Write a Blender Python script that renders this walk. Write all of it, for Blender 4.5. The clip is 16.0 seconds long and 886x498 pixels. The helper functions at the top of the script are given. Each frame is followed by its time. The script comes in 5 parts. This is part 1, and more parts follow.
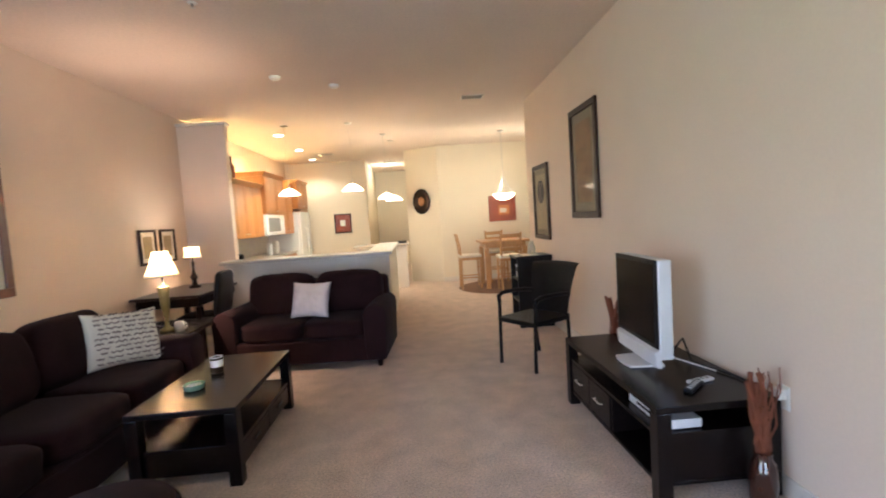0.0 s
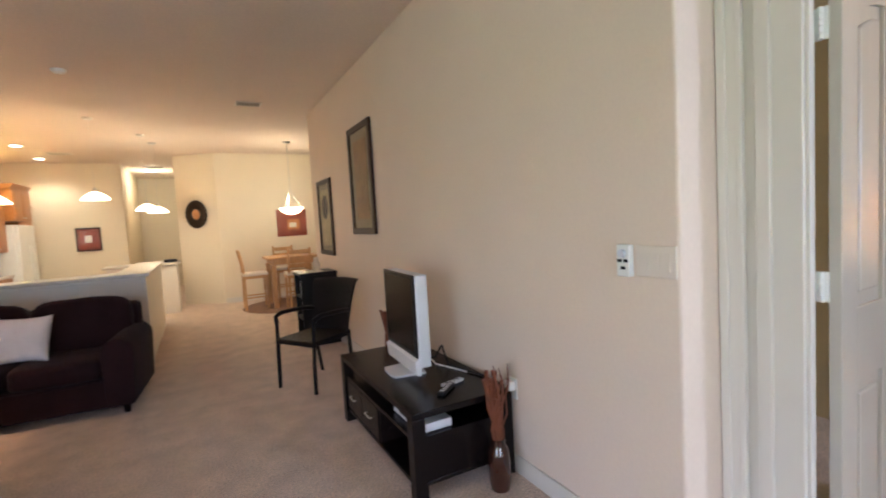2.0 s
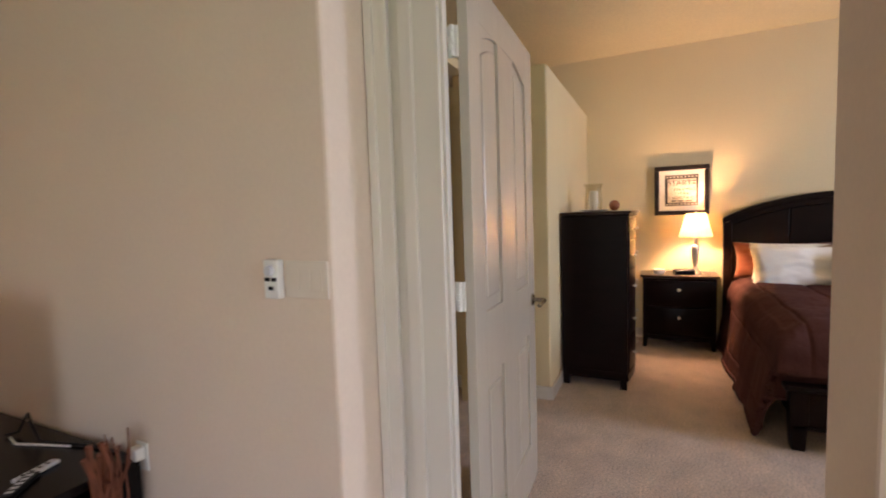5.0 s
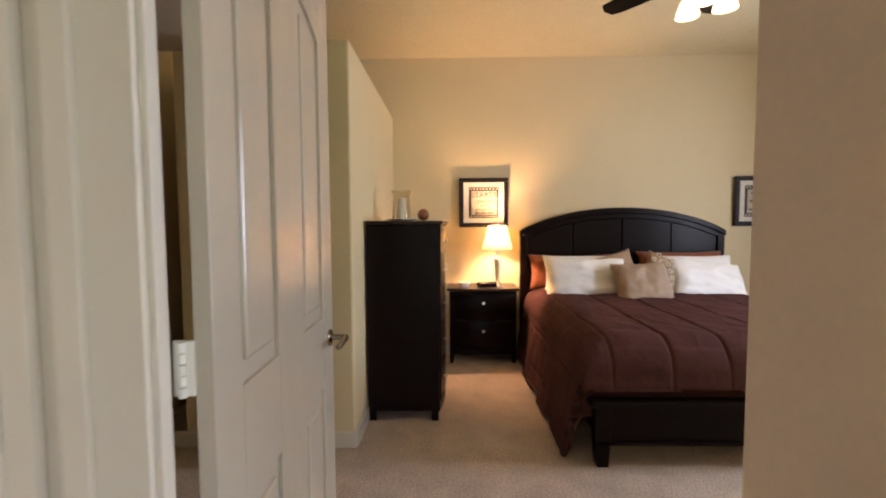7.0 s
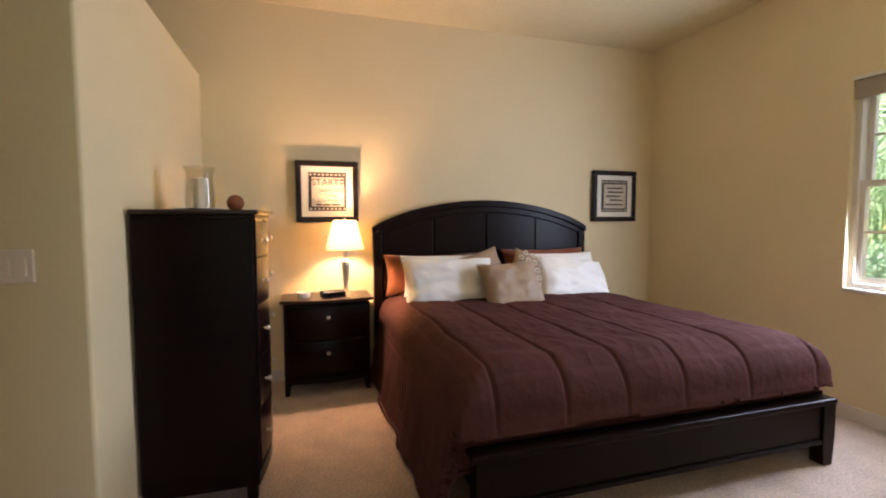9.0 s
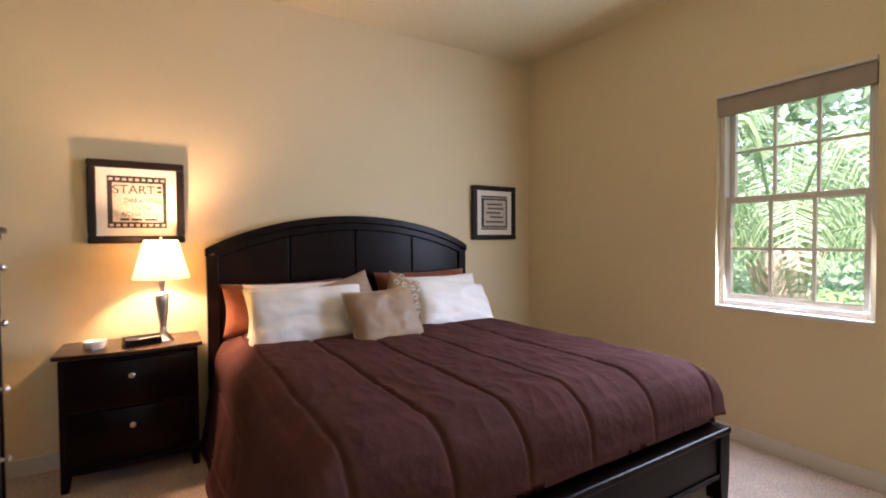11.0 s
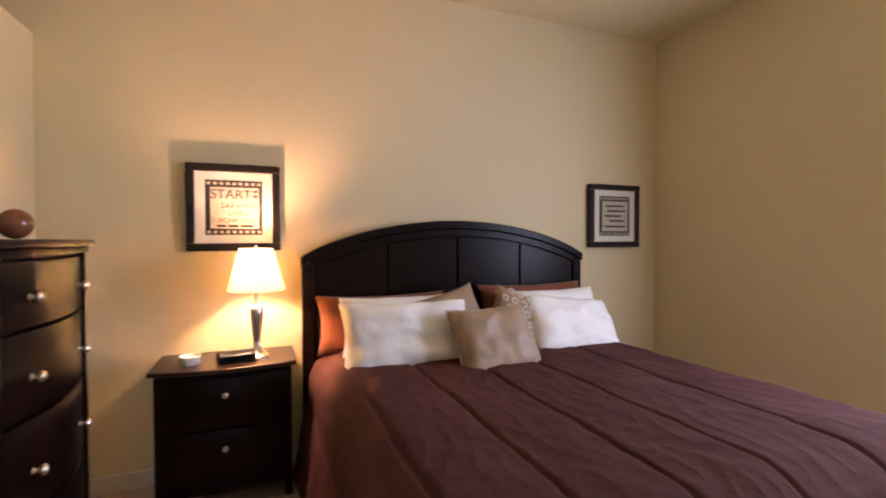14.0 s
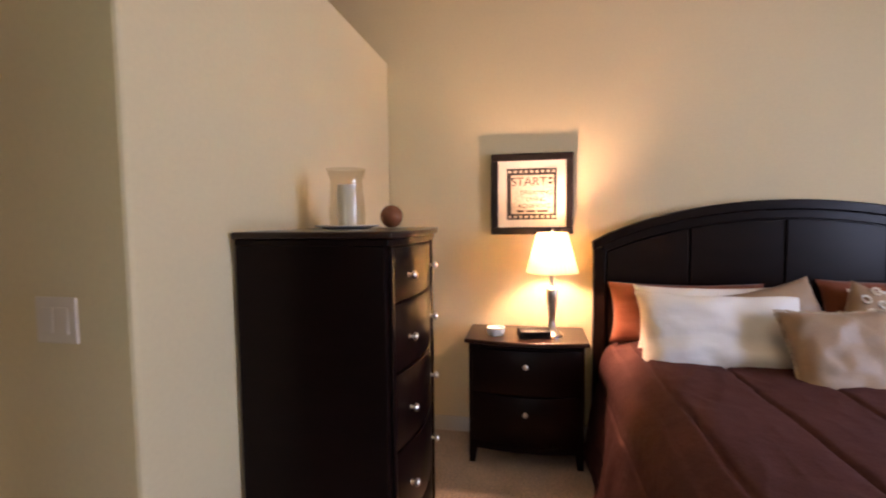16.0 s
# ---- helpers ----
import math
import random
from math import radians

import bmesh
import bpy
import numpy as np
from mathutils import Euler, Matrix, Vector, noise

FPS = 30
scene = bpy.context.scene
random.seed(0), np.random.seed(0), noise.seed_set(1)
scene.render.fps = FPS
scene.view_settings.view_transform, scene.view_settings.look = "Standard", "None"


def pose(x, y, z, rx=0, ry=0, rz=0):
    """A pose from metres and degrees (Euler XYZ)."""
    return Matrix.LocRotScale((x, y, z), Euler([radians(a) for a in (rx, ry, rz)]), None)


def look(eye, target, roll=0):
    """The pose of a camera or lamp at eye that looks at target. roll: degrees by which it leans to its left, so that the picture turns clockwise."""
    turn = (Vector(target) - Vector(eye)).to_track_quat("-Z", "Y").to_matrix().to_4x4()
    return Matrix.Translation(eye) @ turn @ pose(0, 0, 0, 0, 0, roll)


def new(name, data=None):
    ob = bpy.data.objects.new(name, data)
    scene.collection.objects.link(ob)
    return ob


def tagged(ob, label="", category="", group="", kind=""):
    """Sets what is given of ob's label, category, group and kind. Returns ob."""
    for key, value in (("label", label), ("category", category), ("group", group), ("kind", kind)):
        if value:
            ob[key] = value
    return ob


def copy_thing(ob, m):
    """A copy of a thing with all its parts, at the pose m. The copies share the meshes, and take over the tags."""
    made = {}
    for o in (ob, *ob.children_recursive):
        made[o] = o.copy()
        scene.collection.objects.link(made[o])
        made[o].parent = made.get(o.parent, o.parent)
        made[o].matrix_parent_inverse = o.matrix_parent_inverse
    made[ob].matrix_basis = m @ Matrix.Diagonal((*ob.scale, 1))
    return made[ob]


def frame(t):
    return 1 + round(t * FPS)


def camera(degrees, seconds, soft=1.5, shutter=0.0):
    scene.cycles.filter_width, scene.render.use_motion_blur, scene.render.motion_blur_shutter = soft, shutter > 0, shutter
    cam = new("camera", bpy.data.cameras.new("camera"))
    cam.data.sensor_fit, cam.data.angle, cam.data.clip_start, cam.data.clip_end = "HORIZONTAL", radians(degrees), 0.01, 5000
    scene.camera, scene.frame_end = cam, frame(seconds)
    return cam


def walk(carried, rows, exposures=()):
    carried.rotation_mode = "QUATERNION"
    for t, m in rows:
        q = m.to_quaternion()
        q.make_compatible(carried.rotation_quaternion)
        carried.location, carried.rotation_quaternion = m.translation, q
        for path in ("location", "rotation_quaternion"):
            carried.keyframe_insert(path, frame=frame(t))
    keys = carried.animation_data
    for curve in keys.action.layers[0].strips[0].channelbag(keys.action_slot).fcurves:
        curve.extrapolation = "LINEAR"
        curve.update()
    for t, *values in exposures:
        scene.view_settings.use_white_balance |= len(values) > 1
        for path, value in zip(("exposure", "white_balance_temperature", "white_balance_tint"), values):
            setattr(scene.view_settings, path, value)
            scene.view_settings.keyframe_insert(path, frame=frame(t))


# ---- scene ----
cam = camera(88.4, 16.0, 1.9, 0.4)
PATH = [
    (0, (1.283, 2.147, 1.408), (1.403, 4.139, 1.272), -3.7),
    (0.5, (1.332, 2.128, 1.417), (1.647, 4.099, 1.287), -3.4),
    (1, (1.387, 2.119, 1.412), (1.911, 4.046, 1.294), -3.1),
    (1.5, (1.432, 2.102, 1.415), (2.177, 3.954, 1.3), -3.0),
    (2, (1.488, 2.112, 1.42), (2.428, 3.873, 1.291), -3.3),
    (2.5, (1.554, 2.133, 1.428), (2.695, 3.769, 1.28), -3.3),
    (3, (1.595, 2.141, 1.435), (2.925, 3.627, 1.28), -2.8),
    (3.5, (1.618, 2.149, 1.428), (3.098, 3.487, 1.277), -2.5),
    (4, (1.653, 2.174, 1.425), (3.262, 3.353, 1.273), -2.6),
    (4.5, (1.721, 2.247, 1.415), (3.444, 3.251, 1.262), -2.6),
    (5, (1.867, 2.227, 1.406), (3.669, 3.082, 1.258), -1.9),
    (7.5, (2.707, 2.37, 1.382), (4.699, 2.241, 1.259), -0.7),
    (8, (2.975, 2.269, 1.372), (4.955, 2.021, 1.242), -1.2),
    (8.5, (3.144, 2.207, 1.365), (5.101, 1.813, 1.231), -0.8),
    (9, (3.279, 2.209, 1.349), (5.188, 1.626, 1.219), -0.1),
    (9.5, (3.432, 2.203, 1.336), (5.269, 1.421, 1.218), -0.4),
    (10, (3.552, 2.139, 1.338), (5.319, 1.207, 1.24), -0.7),
    (12.5, (4.114, 1.667, 1.366), (5.789, 0.575, 1.337), -0.3),
    (13, (4.188, 1.727, 1.377), (5.901, 0.695, 1.354), -0.5),
    (13.5, (4.223, 1.75, 1.375), (6.013, 0.857, 1.356), -0.4),
    (14, (4.268, 1.861, 1.392), (6.127, 1.125, 1.35), -0.1),
    (14.5, (4.269, 1.903, 1.411), (6.21, 1.426, 1.333), -0.2),
    (15, (4.297, 1.938, 1.396), (6.285, 1.735, 1.309), -0.4),
    (15.5, (4.292, 1.962, 1.405), (6.287, 2.056, 1.299), -0.7),
    (16, (4.285, 2.015, 1.429), (6.244, 2.395, 1.298), -0.6),
]
STOPS = [(0.0, 3.1, 5450, 22), (1.5, 2.85, 5600, 23), (3.0, 2.9, 6200, 27), (4.0, 2.75, 6400, 28), (5.0, 2.4, 6500, 30), (7.5, 2.45, 6750, 25), (8.0, 2.45, 6800, 25), (9.0, 2.4, 6300, 25), (12.5, 2.35, 6100, 33), (14.5, 2.3, 6350, 35), (16.0, 2.35, 6050, 34)]
walk(cam, [(t, look(eye, target, roll)) for t, eye, target, roll in PATH], STOPS)

# ---- world, sun, lights ----
world = bpy.data.worlds.new("world")
scene.world = world
world.use_nodes = True
wn = world.node_tree.nodes
sky = wn.new("ShaderNodeTexSky")
sky.sky_type = "NISHITA"
sky.sun_disc = False
sky.sun_elevation, sky.sun_rotation = radians(58), radians(197)
wn["Background"].inputs["Strength"].default_value = 0.15
world.node_tree.links.new(sky.outputs[0], wn["Background"].inputs["Color"])


def lamp(name, kind, at, power, color=(1, 0.72, 0.42), size=0.05, target=None, size_y=None, spot=None):
    d = bpy.data.lights.new(name, kind)
    d.energy, d.color = power if kind == "SUN" else 0.177 * power, color
    if kind == "AREA":
        d.shape, d.size, d.size_y = "RECTANGLE", size, size_y or size
    elif kind == "SUN":
        d.angle = size
    else:
        d.shadow_soft_size = size
    if spot:
        d.spot_size, d.spot_blend = radians(spot), 0.6
    ob = new(name, d)
    ob.matrix_world = look(at, target) if target else Matrix.Translation(at)
    return ob


PALE = (1, 0.95, 0.62)
WARM, WARMER, DAY = (1, 0.74, 0.48), (1, 0.63, 0.34), (0.70, 0.85, 1.0)
lamp("sun", "SUN", (0, 0, 20), 5.0, (1, 0.95, 0.86), radians(0.5), (1.2, -4.0, 13))
lamp("daylight_bedroom_window", "AREA", (4.99, -1.27, 1.55), 78, DAY, 0.8, (4.99, 0.5, 1.35), 1.3)
lamp("daylight_glass_door", "AREA", (0.4, -3.95, 1.2), 115, DAY, 2.7, (0.4, 3, 1.1), 2.1)
# added fill from an unseen side opening, to brighten the east wall
lamp("daylight_side_door", "AREA", (-1.9, 1.0, 1.15), 26, DAY, 2.3, (3, 1.6, 1.1), 2.1)
lamp("bulb_bedside", "POINT", (6.98, 1.9, 1.25), 58, WARMER, 0.035)
lamp("bulb_fan", "POINT", (5.17, 0.90, 2.62), 7, WARM, 0.12)
lamp("bulb_end_table", "POINT", (-0.98, 6.33, 1.17), 68, (1, 0.68, 0.40), 0.035)
lamp("bulb_desk", "POINT", (-1.45, 7.9, 1.19), 11, WARM, 0.03)
lamp("bulb_dining", "POINT", (3.02, 10.75, 1.90), 26, PALE, 0.1)
for i, (x, y) in enumerate(((-0.90, 10.14), (-0.95, 11.75), (-1.0, 13.2))):
    lamp("bulb_recessed", "SPOT", (x, y, 2.96), 54, PALE, 0.05, (x, y, 0), None, 130)
for x, y, z in ((-0.62, 9.45, 1.93), (0.36, 9.45, 1.95), (0.88, 10.8, 1.83)):
    lamp("bulb_pendant", "POINT", (x, y, z - 0.03), 19, PALE, 0.03)
lamp("bulb_hall", "POINT", (0.65, 15.0, 2.8), 20, PALE, 0.06)

# ---- materials ----
def material(name, color, rough=0.6, metal=0.0, var=0.08, scale=6.0, fine=0.0, fine_scale=180.0, bump=0.0, bump_scale=120.0, dist=0.002,
             spec=0.5, coat=0.0, sheen=0.0, rough_var=0.0, stretch=(1, 1, 1)):
    m = bpy.data.materials.new(name)
    m.use_nodes = True
    nt = m.node_tree
    b = nt.nodes["Principled BSDF"]
    b.inputs["Roughness"].default_value, b.inputs["Metallic"].default_value = rough, metal
    b.inputs["Specular IOR Level"].default_value, b.inputs["Coat Weight"].default_value = spec, coat
    b.inputs["Sheen Weight"].default_value = sheen
    tc, mp = nt.nodes.new("ShaderNodeTexCoord"), nt.nodes.new("ShaderNodeMapping")
    mp.inputs["Scale"].default_value = stretch
    nt.links.new(tc.outputs["Object"], mp.inputs["Vector"])

    def tex(s, detail=4.0):
        n = nt.nodes.new("ShaderNodeTexNoise")
        n.inputs["Scale"].default_value, n.inputs["Detail"].default_value = s, detail
        nt.links.new(mp.outputs[0], n.inputs["Vector"])
        return n.outputs["Fac"]

    def scaled(fac, amount):
        r = nt.nodes.new("ShaderNodeMapRange")
        r.inputs["From Min"].default_value, r.inputs["From Max"].default_value = 0.25, 0.75
        r.inputs["To Min"].default_value, r.inputs["To Max"].default_value = 1 - amount, 1 + amount
        nt.links.new(fac, r.inputs["Value"])
        return r.outputs[0]

    out = scaled(tex(scale), var)
    if fine:
        mul = nt.nodes.new("ShaderNodeMath")
        mul.operation = "MULTIPLY"
        nt.links.new(out, mul.inputs[0])
        nt.links.new(scaled(tex(fine_scale, 2.0), fine), mul.inputs[1])
        out = mul.outputs[0]
    mix = nt.nodes.new("ShaderNodeVectorMath")
    mix.operation = "SCALE"
    mix.inputs[0].default_value = color[:3]
    nt.links.new(out, mix.inputs["Scale"])
    nt.links.new(mix.outputs[0], b.inputs["Base Color"])
    if rough_var:
        r = nt.nodes.new("ShaderNodeMapRange")
        r.inputs["To Min"].default_value, r.inputs["To Max"].default_value = rough - rough_var, rough + rough_var
        nt.links.new(tex(scale * 3), r.inputs["Value"])
        nt.links.new(r.outputs[0], b.inputs["Roughness"])
    if bump:
        bn = nt.nodes.new("ShaderNodeBump")
        bn.inputs["Strength"].default_value, bn.inputs["Distance"].default_value = bump, dist
        nt.links.new(tex(bump_scale, 3.0), bn.inputs["Height"])
        nt.links.new(bn.outputs[0], b.inputs["Normal"])
    return m


def translucent(name, color, amount=0.6, glow=0.0):
    m = bpy.data.materials.new(name)
    m.use_nodes = True
    nt = m.node_tree
    b, o = nt.nodes["Principled BSDF"], nt.nodes["Material Output"]
    b.inputs["Base Color"].default_value, b.inputs["Roughness"].default_value = (*color, 1), 0.7
    if glow:
        b.inputs["Emission Color"].default_value, b.inputs["Emission Strength"].default_value = (1, 0.80, 0.50, 1), glow
    t, mx = nt.nodes.new("ShaderNodeBsdfTranslucent"), nt.nodes.new("ShaderNodeMixShader")
    t.inputs["Color"].default_value = (*color, 1)
    mx.inputs[0].default_value = amount
    nt.links.new(b.outputs[0], mx.inputs[1])
    nt.links.new(t.outputs[0], mx.inputs[2])
    nt.links.new(mx.outputs[0], o.inputs["Surface"])
    return m


def glass(name, color=(1, 1, 1), rough=0.0, thin=True):
    m = bpy.data.materials.new(name)
    m.use_nodes = True
    nt = m.node_tree
    o = nt.nodes["Material Output"]
    if thin:
        tr, gl, mx = nt.nodes.new("ShaderNodeBsdfTransparent"), nt.nodes.new("ShaderNodeBsdfGlossy"), nt.nodes.new("ShaderNodeMixShader")
        mx.inputs[0].default_value = 0.04
        gl.inputs["Roughness"].default_value = 0.02
        tr.inputs["Color"].default_value = (*color, 1)
        nt.links.new(tr.outputs[0], mx.inputs[1])
        nt.links.new(gl.outputs[0], mx.inputs[2])
        nt.links.new(mx.outputs[0], o.inputs["Surface"])
    else:
        b = nt.nodes["Principled BSDF"]
        b.inputs["Base Color"].default_value, b.inputs["Roughness"].default_value = (*color, 1), rough
        b.inputs["Transmission Weight"].default_value = 1
    return m


def emitter(name, color, strength):
    m = bpy.data.materials.new(name)
    m.use_nodes = True
    b = m.node_tree.nodes["Principled BSDF"]
    b.inputs["Base Color"].default_value = (*color, 1)
    b.inputs["Emission Color"].default_value, b.inputs["Emission Strength"].default_value = (*color, 1), strength
    return m


WALL = material("wall_paint", (0.74, 0.605, 0.485), 0.75, var=0.03, scale=1.2, fine=0.02, fine_scale=60, bump=0.12, bump_scale=90, dist=0.002, spec=0.3)
KWALL = material("kitchen_wall_paint", (0.74, 0.645, 0.49), 0.75, var=0.03, scale=1.2, fine=0.02, fine_scale=60, bump=0.12, bump_scale=90, dist=0.002, spec=0.3)
BWALL = material("bedroom_wall_paint", (0.735, 0.61, 0.375), 0.75, var=0.03, scale=1.2, fine=0.02, fine_scale=60, bump=0.14, bump_scale=80, dist=0.0025, spec=0.3)
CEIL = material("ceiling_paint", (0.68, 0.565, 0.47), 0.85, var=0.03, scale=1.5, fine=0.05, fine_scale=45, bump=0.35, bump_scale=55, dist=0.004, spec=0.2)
BCEIL = material("bedroom_ceiling_paint", (0.73, 0.62, 0.39), 0.85, var=0.03, scale=1.5, fine=0.05, fine_scale=45, bump=0.35, bump_scale=55, dist=0.004, spec=0.2)
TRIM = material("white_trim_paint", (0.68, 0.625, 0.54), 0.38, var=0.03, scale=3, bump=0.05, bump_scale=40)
# white door paint darkened below the trim: the leaf's shade is in the colour
DOOR_SHADED = material("shaded_door_paint", (0.50, 0.455, 0.38), 0.24, var=0.03, scale=3, fine=0.03, fine_scale=90, bump=0.12, bump_scale=70, dist=0.0015, stretch=(6, 6, 1))
CARPET = material("beige_carpet", (0.60, 0.46, 0.355), 0.95, var=0.17, scale=5.5, fine=0.38, fine_scale=90, bump=0.9, bump_scale=160, dist=0.01, spec=0.1, sheen=0.3)
ESPRESSO = material("espresso_wood", (0.008, 0.0035, 0.003), 0.30, spec=0.11, var=0.2, scale=4, fine=0.12, fine_scale=40, stretch=(1, 1, 4))
ESPRESSO_TOP = material("espresso_top", (0.022, 0.010, 0.007), 0.28, spec=0.35, var=0.2, scale=4, fine=0.12, fine_scale=40, stretch=(1, 1, 4))
BLACKWOOD = material("black_brown_laminate", (0.007, 0.0045, 0.004), 0.27, spec=0.2, var=0.2, scale=5, fine=0.15, fine_scale=60, stretch=(4, 1, 4))
SOFA = material("brown_microfibre", (0.018, 0.0075, 0.008), 0.9, var=0.25, scale=5, fine=0.2, fine_scale=140, bump=0.5, bump_scale=200, dist=0.003, spec=0.08, sheen=0.03)
QUILT = material("brown_comforter", (0.088, 0.037, 0.034), 0.9, var=0.15, scale=4, fine=0.14, fine_scale=160, bump=0.5, bump_scale=22, dist=0.010, spec=0.06)
RUST = material("rust_pillow_sham", (0.22, 0.066, 0.030), 0.8, var=0.12, scale=6, fine=0.1, bump=0.4, bump_scale=30, dist=0.006, spec=0.2, sheen=0.2)
LINEN = material("white_pillowcase", (0.90, 0.885, 0.84), 0.85, var=0.015, scale=9, bump=0.3, bump_scale=20, dist=0.012, spec=0.2, sheen=0.1)
GOLD = material("gold_satin", (0.37, 0.25, 0.155), 0.50, var=0.14, scale=7, fine=0.1, bump=0.2, bump_scale=28, dist=0.006, sheen=0.1)
STEEL = material("brushed_nickel", (0.62, 0.58, 0.52), 0.28, 1.0, var=0.06, scale=20, bump=0.03, bump_scale=100)
NICKEL = material("aged_nickel", (0.26, 0.22, 0.17), 0.26, 1.0, var=0.12, scale=20)
SILVER = material("silver_plastic", (0.68, 0.70, 0.73), 0.38, 0.2, var=0.04, scale=10)
BLACK = material("black_plastic", (0.006, 0.006, 0.0065), 0.35, spec=0.22, var=0.2, scale=20, bump=0.05)
SCREEN = material("tv_screen_glass", (0.004, 0.004, 0.0045), 0.22, var=0.1, scale=4, spec=0.12)
PLATE = material("almond_plate", (0.74, 0.64, 0.53), 0.45, var=0.03, scale=15)
WHITEPL = material("white_plastic", (0.80, 0.79, 0.74), 0.4, var=0.03, scale=15)
FRAME = material("dark_picture_frame", (0.015, 0.009, 0.007), 0.42, spec=0.25, var=0.3, scale=9, bump=0.1, bump_scale=60)
MAT = material("cream_picture_mat", (0.78, 0.73, 0.62), 0.8, var=0.03, scale=20)
WICKER = material("black_woven_wicker", (0.006, 0.005, 0.0048), 0.5, spec=0.15, var=0.3, scale=30, bump=0.9, bump_scale=130, dist=0.004)
MAPLE = material("honey_maple", (0.42, 0.165, 0.036), 0.36, var=0.2, scale=4, fine=0.14, fine_scale=40, bump=0.05, bump_scale=50, stretch=(5, 5, 1))
PINE = material("light_oak", (0.52, 0.29, 0.12), 0.4, var=0.15, scale=5, fine=0.1, fine_scale=40, bump=0.05, stretch=(5, 5, 1))
APPLIANCE = material("white_appliance", (0.78, 0.77, 0.72), 0.28, var=0.03, scale=6)
COUNTER = material("speckled_counter", (0.50, 0.45, 0.37), 0.3, var=0.08, scale=8, fine=0.3, fine_scale=120)
CERAMIC = material("cream_ceramic", (0.62, 0.55, 0.40), 0.25, var=0.15, scale=10, bump=0.1, bump_scale=20)
COPPER = material("copper_brown_glaze", (0.26, 0.09, 0.04), 0.12, var=0.3, scale=9)
TWIG = material("red_brown_twig", (0.17, 0.050, 0.022), 0.6, var=0.3, scale=14, bump=0.5, bump_scale=60)
CLEAR = glass("clear_glass")
SHADE = translucent("linen_lampshade", (0.90, 0.79, 0.58), 0.5)
FROST = translucent("frosted_glass_shade", (0.95, 0.88, 0.72), 0.5, 0.95)
STRIP = emitter("strip_light_glow", (1, 0.85, 0.30), 12.0)
BULB = emitter("bulb_glow", (1, 0.86, 0.62), 2.5)
FANSHADE = translucent("fan_glass_shade", (0.95, 0.90, 0.78), 0.6, 0.5)
BRONZE = material("dark_bronze", (0.05, 0.035, 0.025), 0.4, 0.8, var=0.2, scale=12)
TRUNK = material("palm_trunk", (0.36, 0.29, 0.22), 0.9, var=0.3, scale=8, bump=0.8, bump_scale=25, dist=0.02)
GRASS = material("lawn", (0.12, 0.22, 0.06), 0.9, var=0.3, scale=1.5, fine=0.3, fine_scale=60, bump=0.5)
INK = material("black_print", (0.03, 0.022, 0.018), 0.7, var=0.3, scale=25)
PAPER = material("aged_print_paper", (0.55, 0.47, 0.36), 0.8, var=0.2, scale=30, fine=0.15, fine_scale=90)


# ---- mesh helpers ----
def mesh_of(name, bm, mat, smooth=None):
    me = bpy.data.meshes.new(name)
    bmesh.ops.recalc_face_normals(bm, faces=bm.faces)
    if smooth:
        for f in bm.faces:
            f.smooth = True
        for e in bm.edges:
            if len(e.link_faces) == 2 and e.calc_face_angle(0) > radians(smooth):
                e.smooth = False
    bm.to_mesh(me)
    bm.free()
    me.materials.append(mat)
    return me


def part(name, bm, mat, parent, label="", smooth=None):
    ob = new(name, mesh_of(name, bm, mat, smooth))
    ob.parent = parent
    return tagged(ob, label)


def single(name, bm, mat, m, label, category, group="", kind="", smooth=None):
    ob = new(name, mesh_of(name, bm, mat, smooth))
    ob.matrix_basis = m
    return tagged(ob, label, category, group, kind)


def thing(name, m, label, category, group=""):
    ob = new(name)
    ob.empty_display_size = 0.1
    ob.matrix_basis = m
    return tagged(ob, label, category, group)


def box(x0, x1, y0, y1, z0, z1, bevel=0.0, bm=None, seg=2):
    bm = bm or bmesh.new()
    made = bmesh.ops.create_cube(bm, size=1)["verts"]
    bmesh.ops.scale(bm, vec=(x1 - x0, y1 - y0, z1 - z0), verts=made)
    bmesh.ops.translate(bm, vec=((x0 + x1) / 2, (y0 + y1) / 2, (z0 + z1) / 2), verts=made)
    if bevel:
        edges = list({e for v in made for e in v.link_edges})
        bmesh.ops.bevel(bm, geom=edges, offset=bevel, segments=seg, affect="EDGES", profile=0.5)
    return bm


def lathe(profile, n=28, bm=None, at=(0, 0, 0), tilt=None):
    bm = bm or bmesh.new()
    rings = []
    for r, z in profile:
        ring = []
        for i in range(n):
            a = 2 * math.pi * i / n
            p = Vector((r * math.cos(a), r * math.sin(a), z))
            if tilt:
                p = tilt @ p
            ring.append(bm.verts.new(p + Vector(at)))
        rings.append(ring)
    for a, b in zip(rings, rings[1:]):
        for i in range(n):
            bm.faces.new((a[i], a[(i + 1) % n], b[(i + 1) % n], b[i]))
    if profile[0][0] > 1e-4:
        bm.faces.new(rings[0])
    if profile[-1][0] > 1e-4:
        bm.faces.new(rings[-1])
    bmesh.ops.remove_doubles(bm, verts=[v for r in rings for v in r], dist=1e-5)
    return bm


def shell(profile, n=28, thick=0.003, at=(0, 0, 0)):
    full = list(profile) + [(max(r - thick, 0.0005), z) for r, z in reversed(profile)]
    bm = bmesh.new()
    rings = [[bm.verts.new((r * math.cos(2 * math.pi * i / n) + at[0], r * math.sin(2 * math.pi * i / n) + at[1], z + at[2])) for i in range(n)] for r, z in full]
    for k in range(len(rings)):
        a, b = rings[k], rings[(k + 1) % len(rings)]
        for i in range(n):
            bm.faces.new((a[i], a[(i + 1) % n], b[(i + 1) % n], b[i]))
    return bm


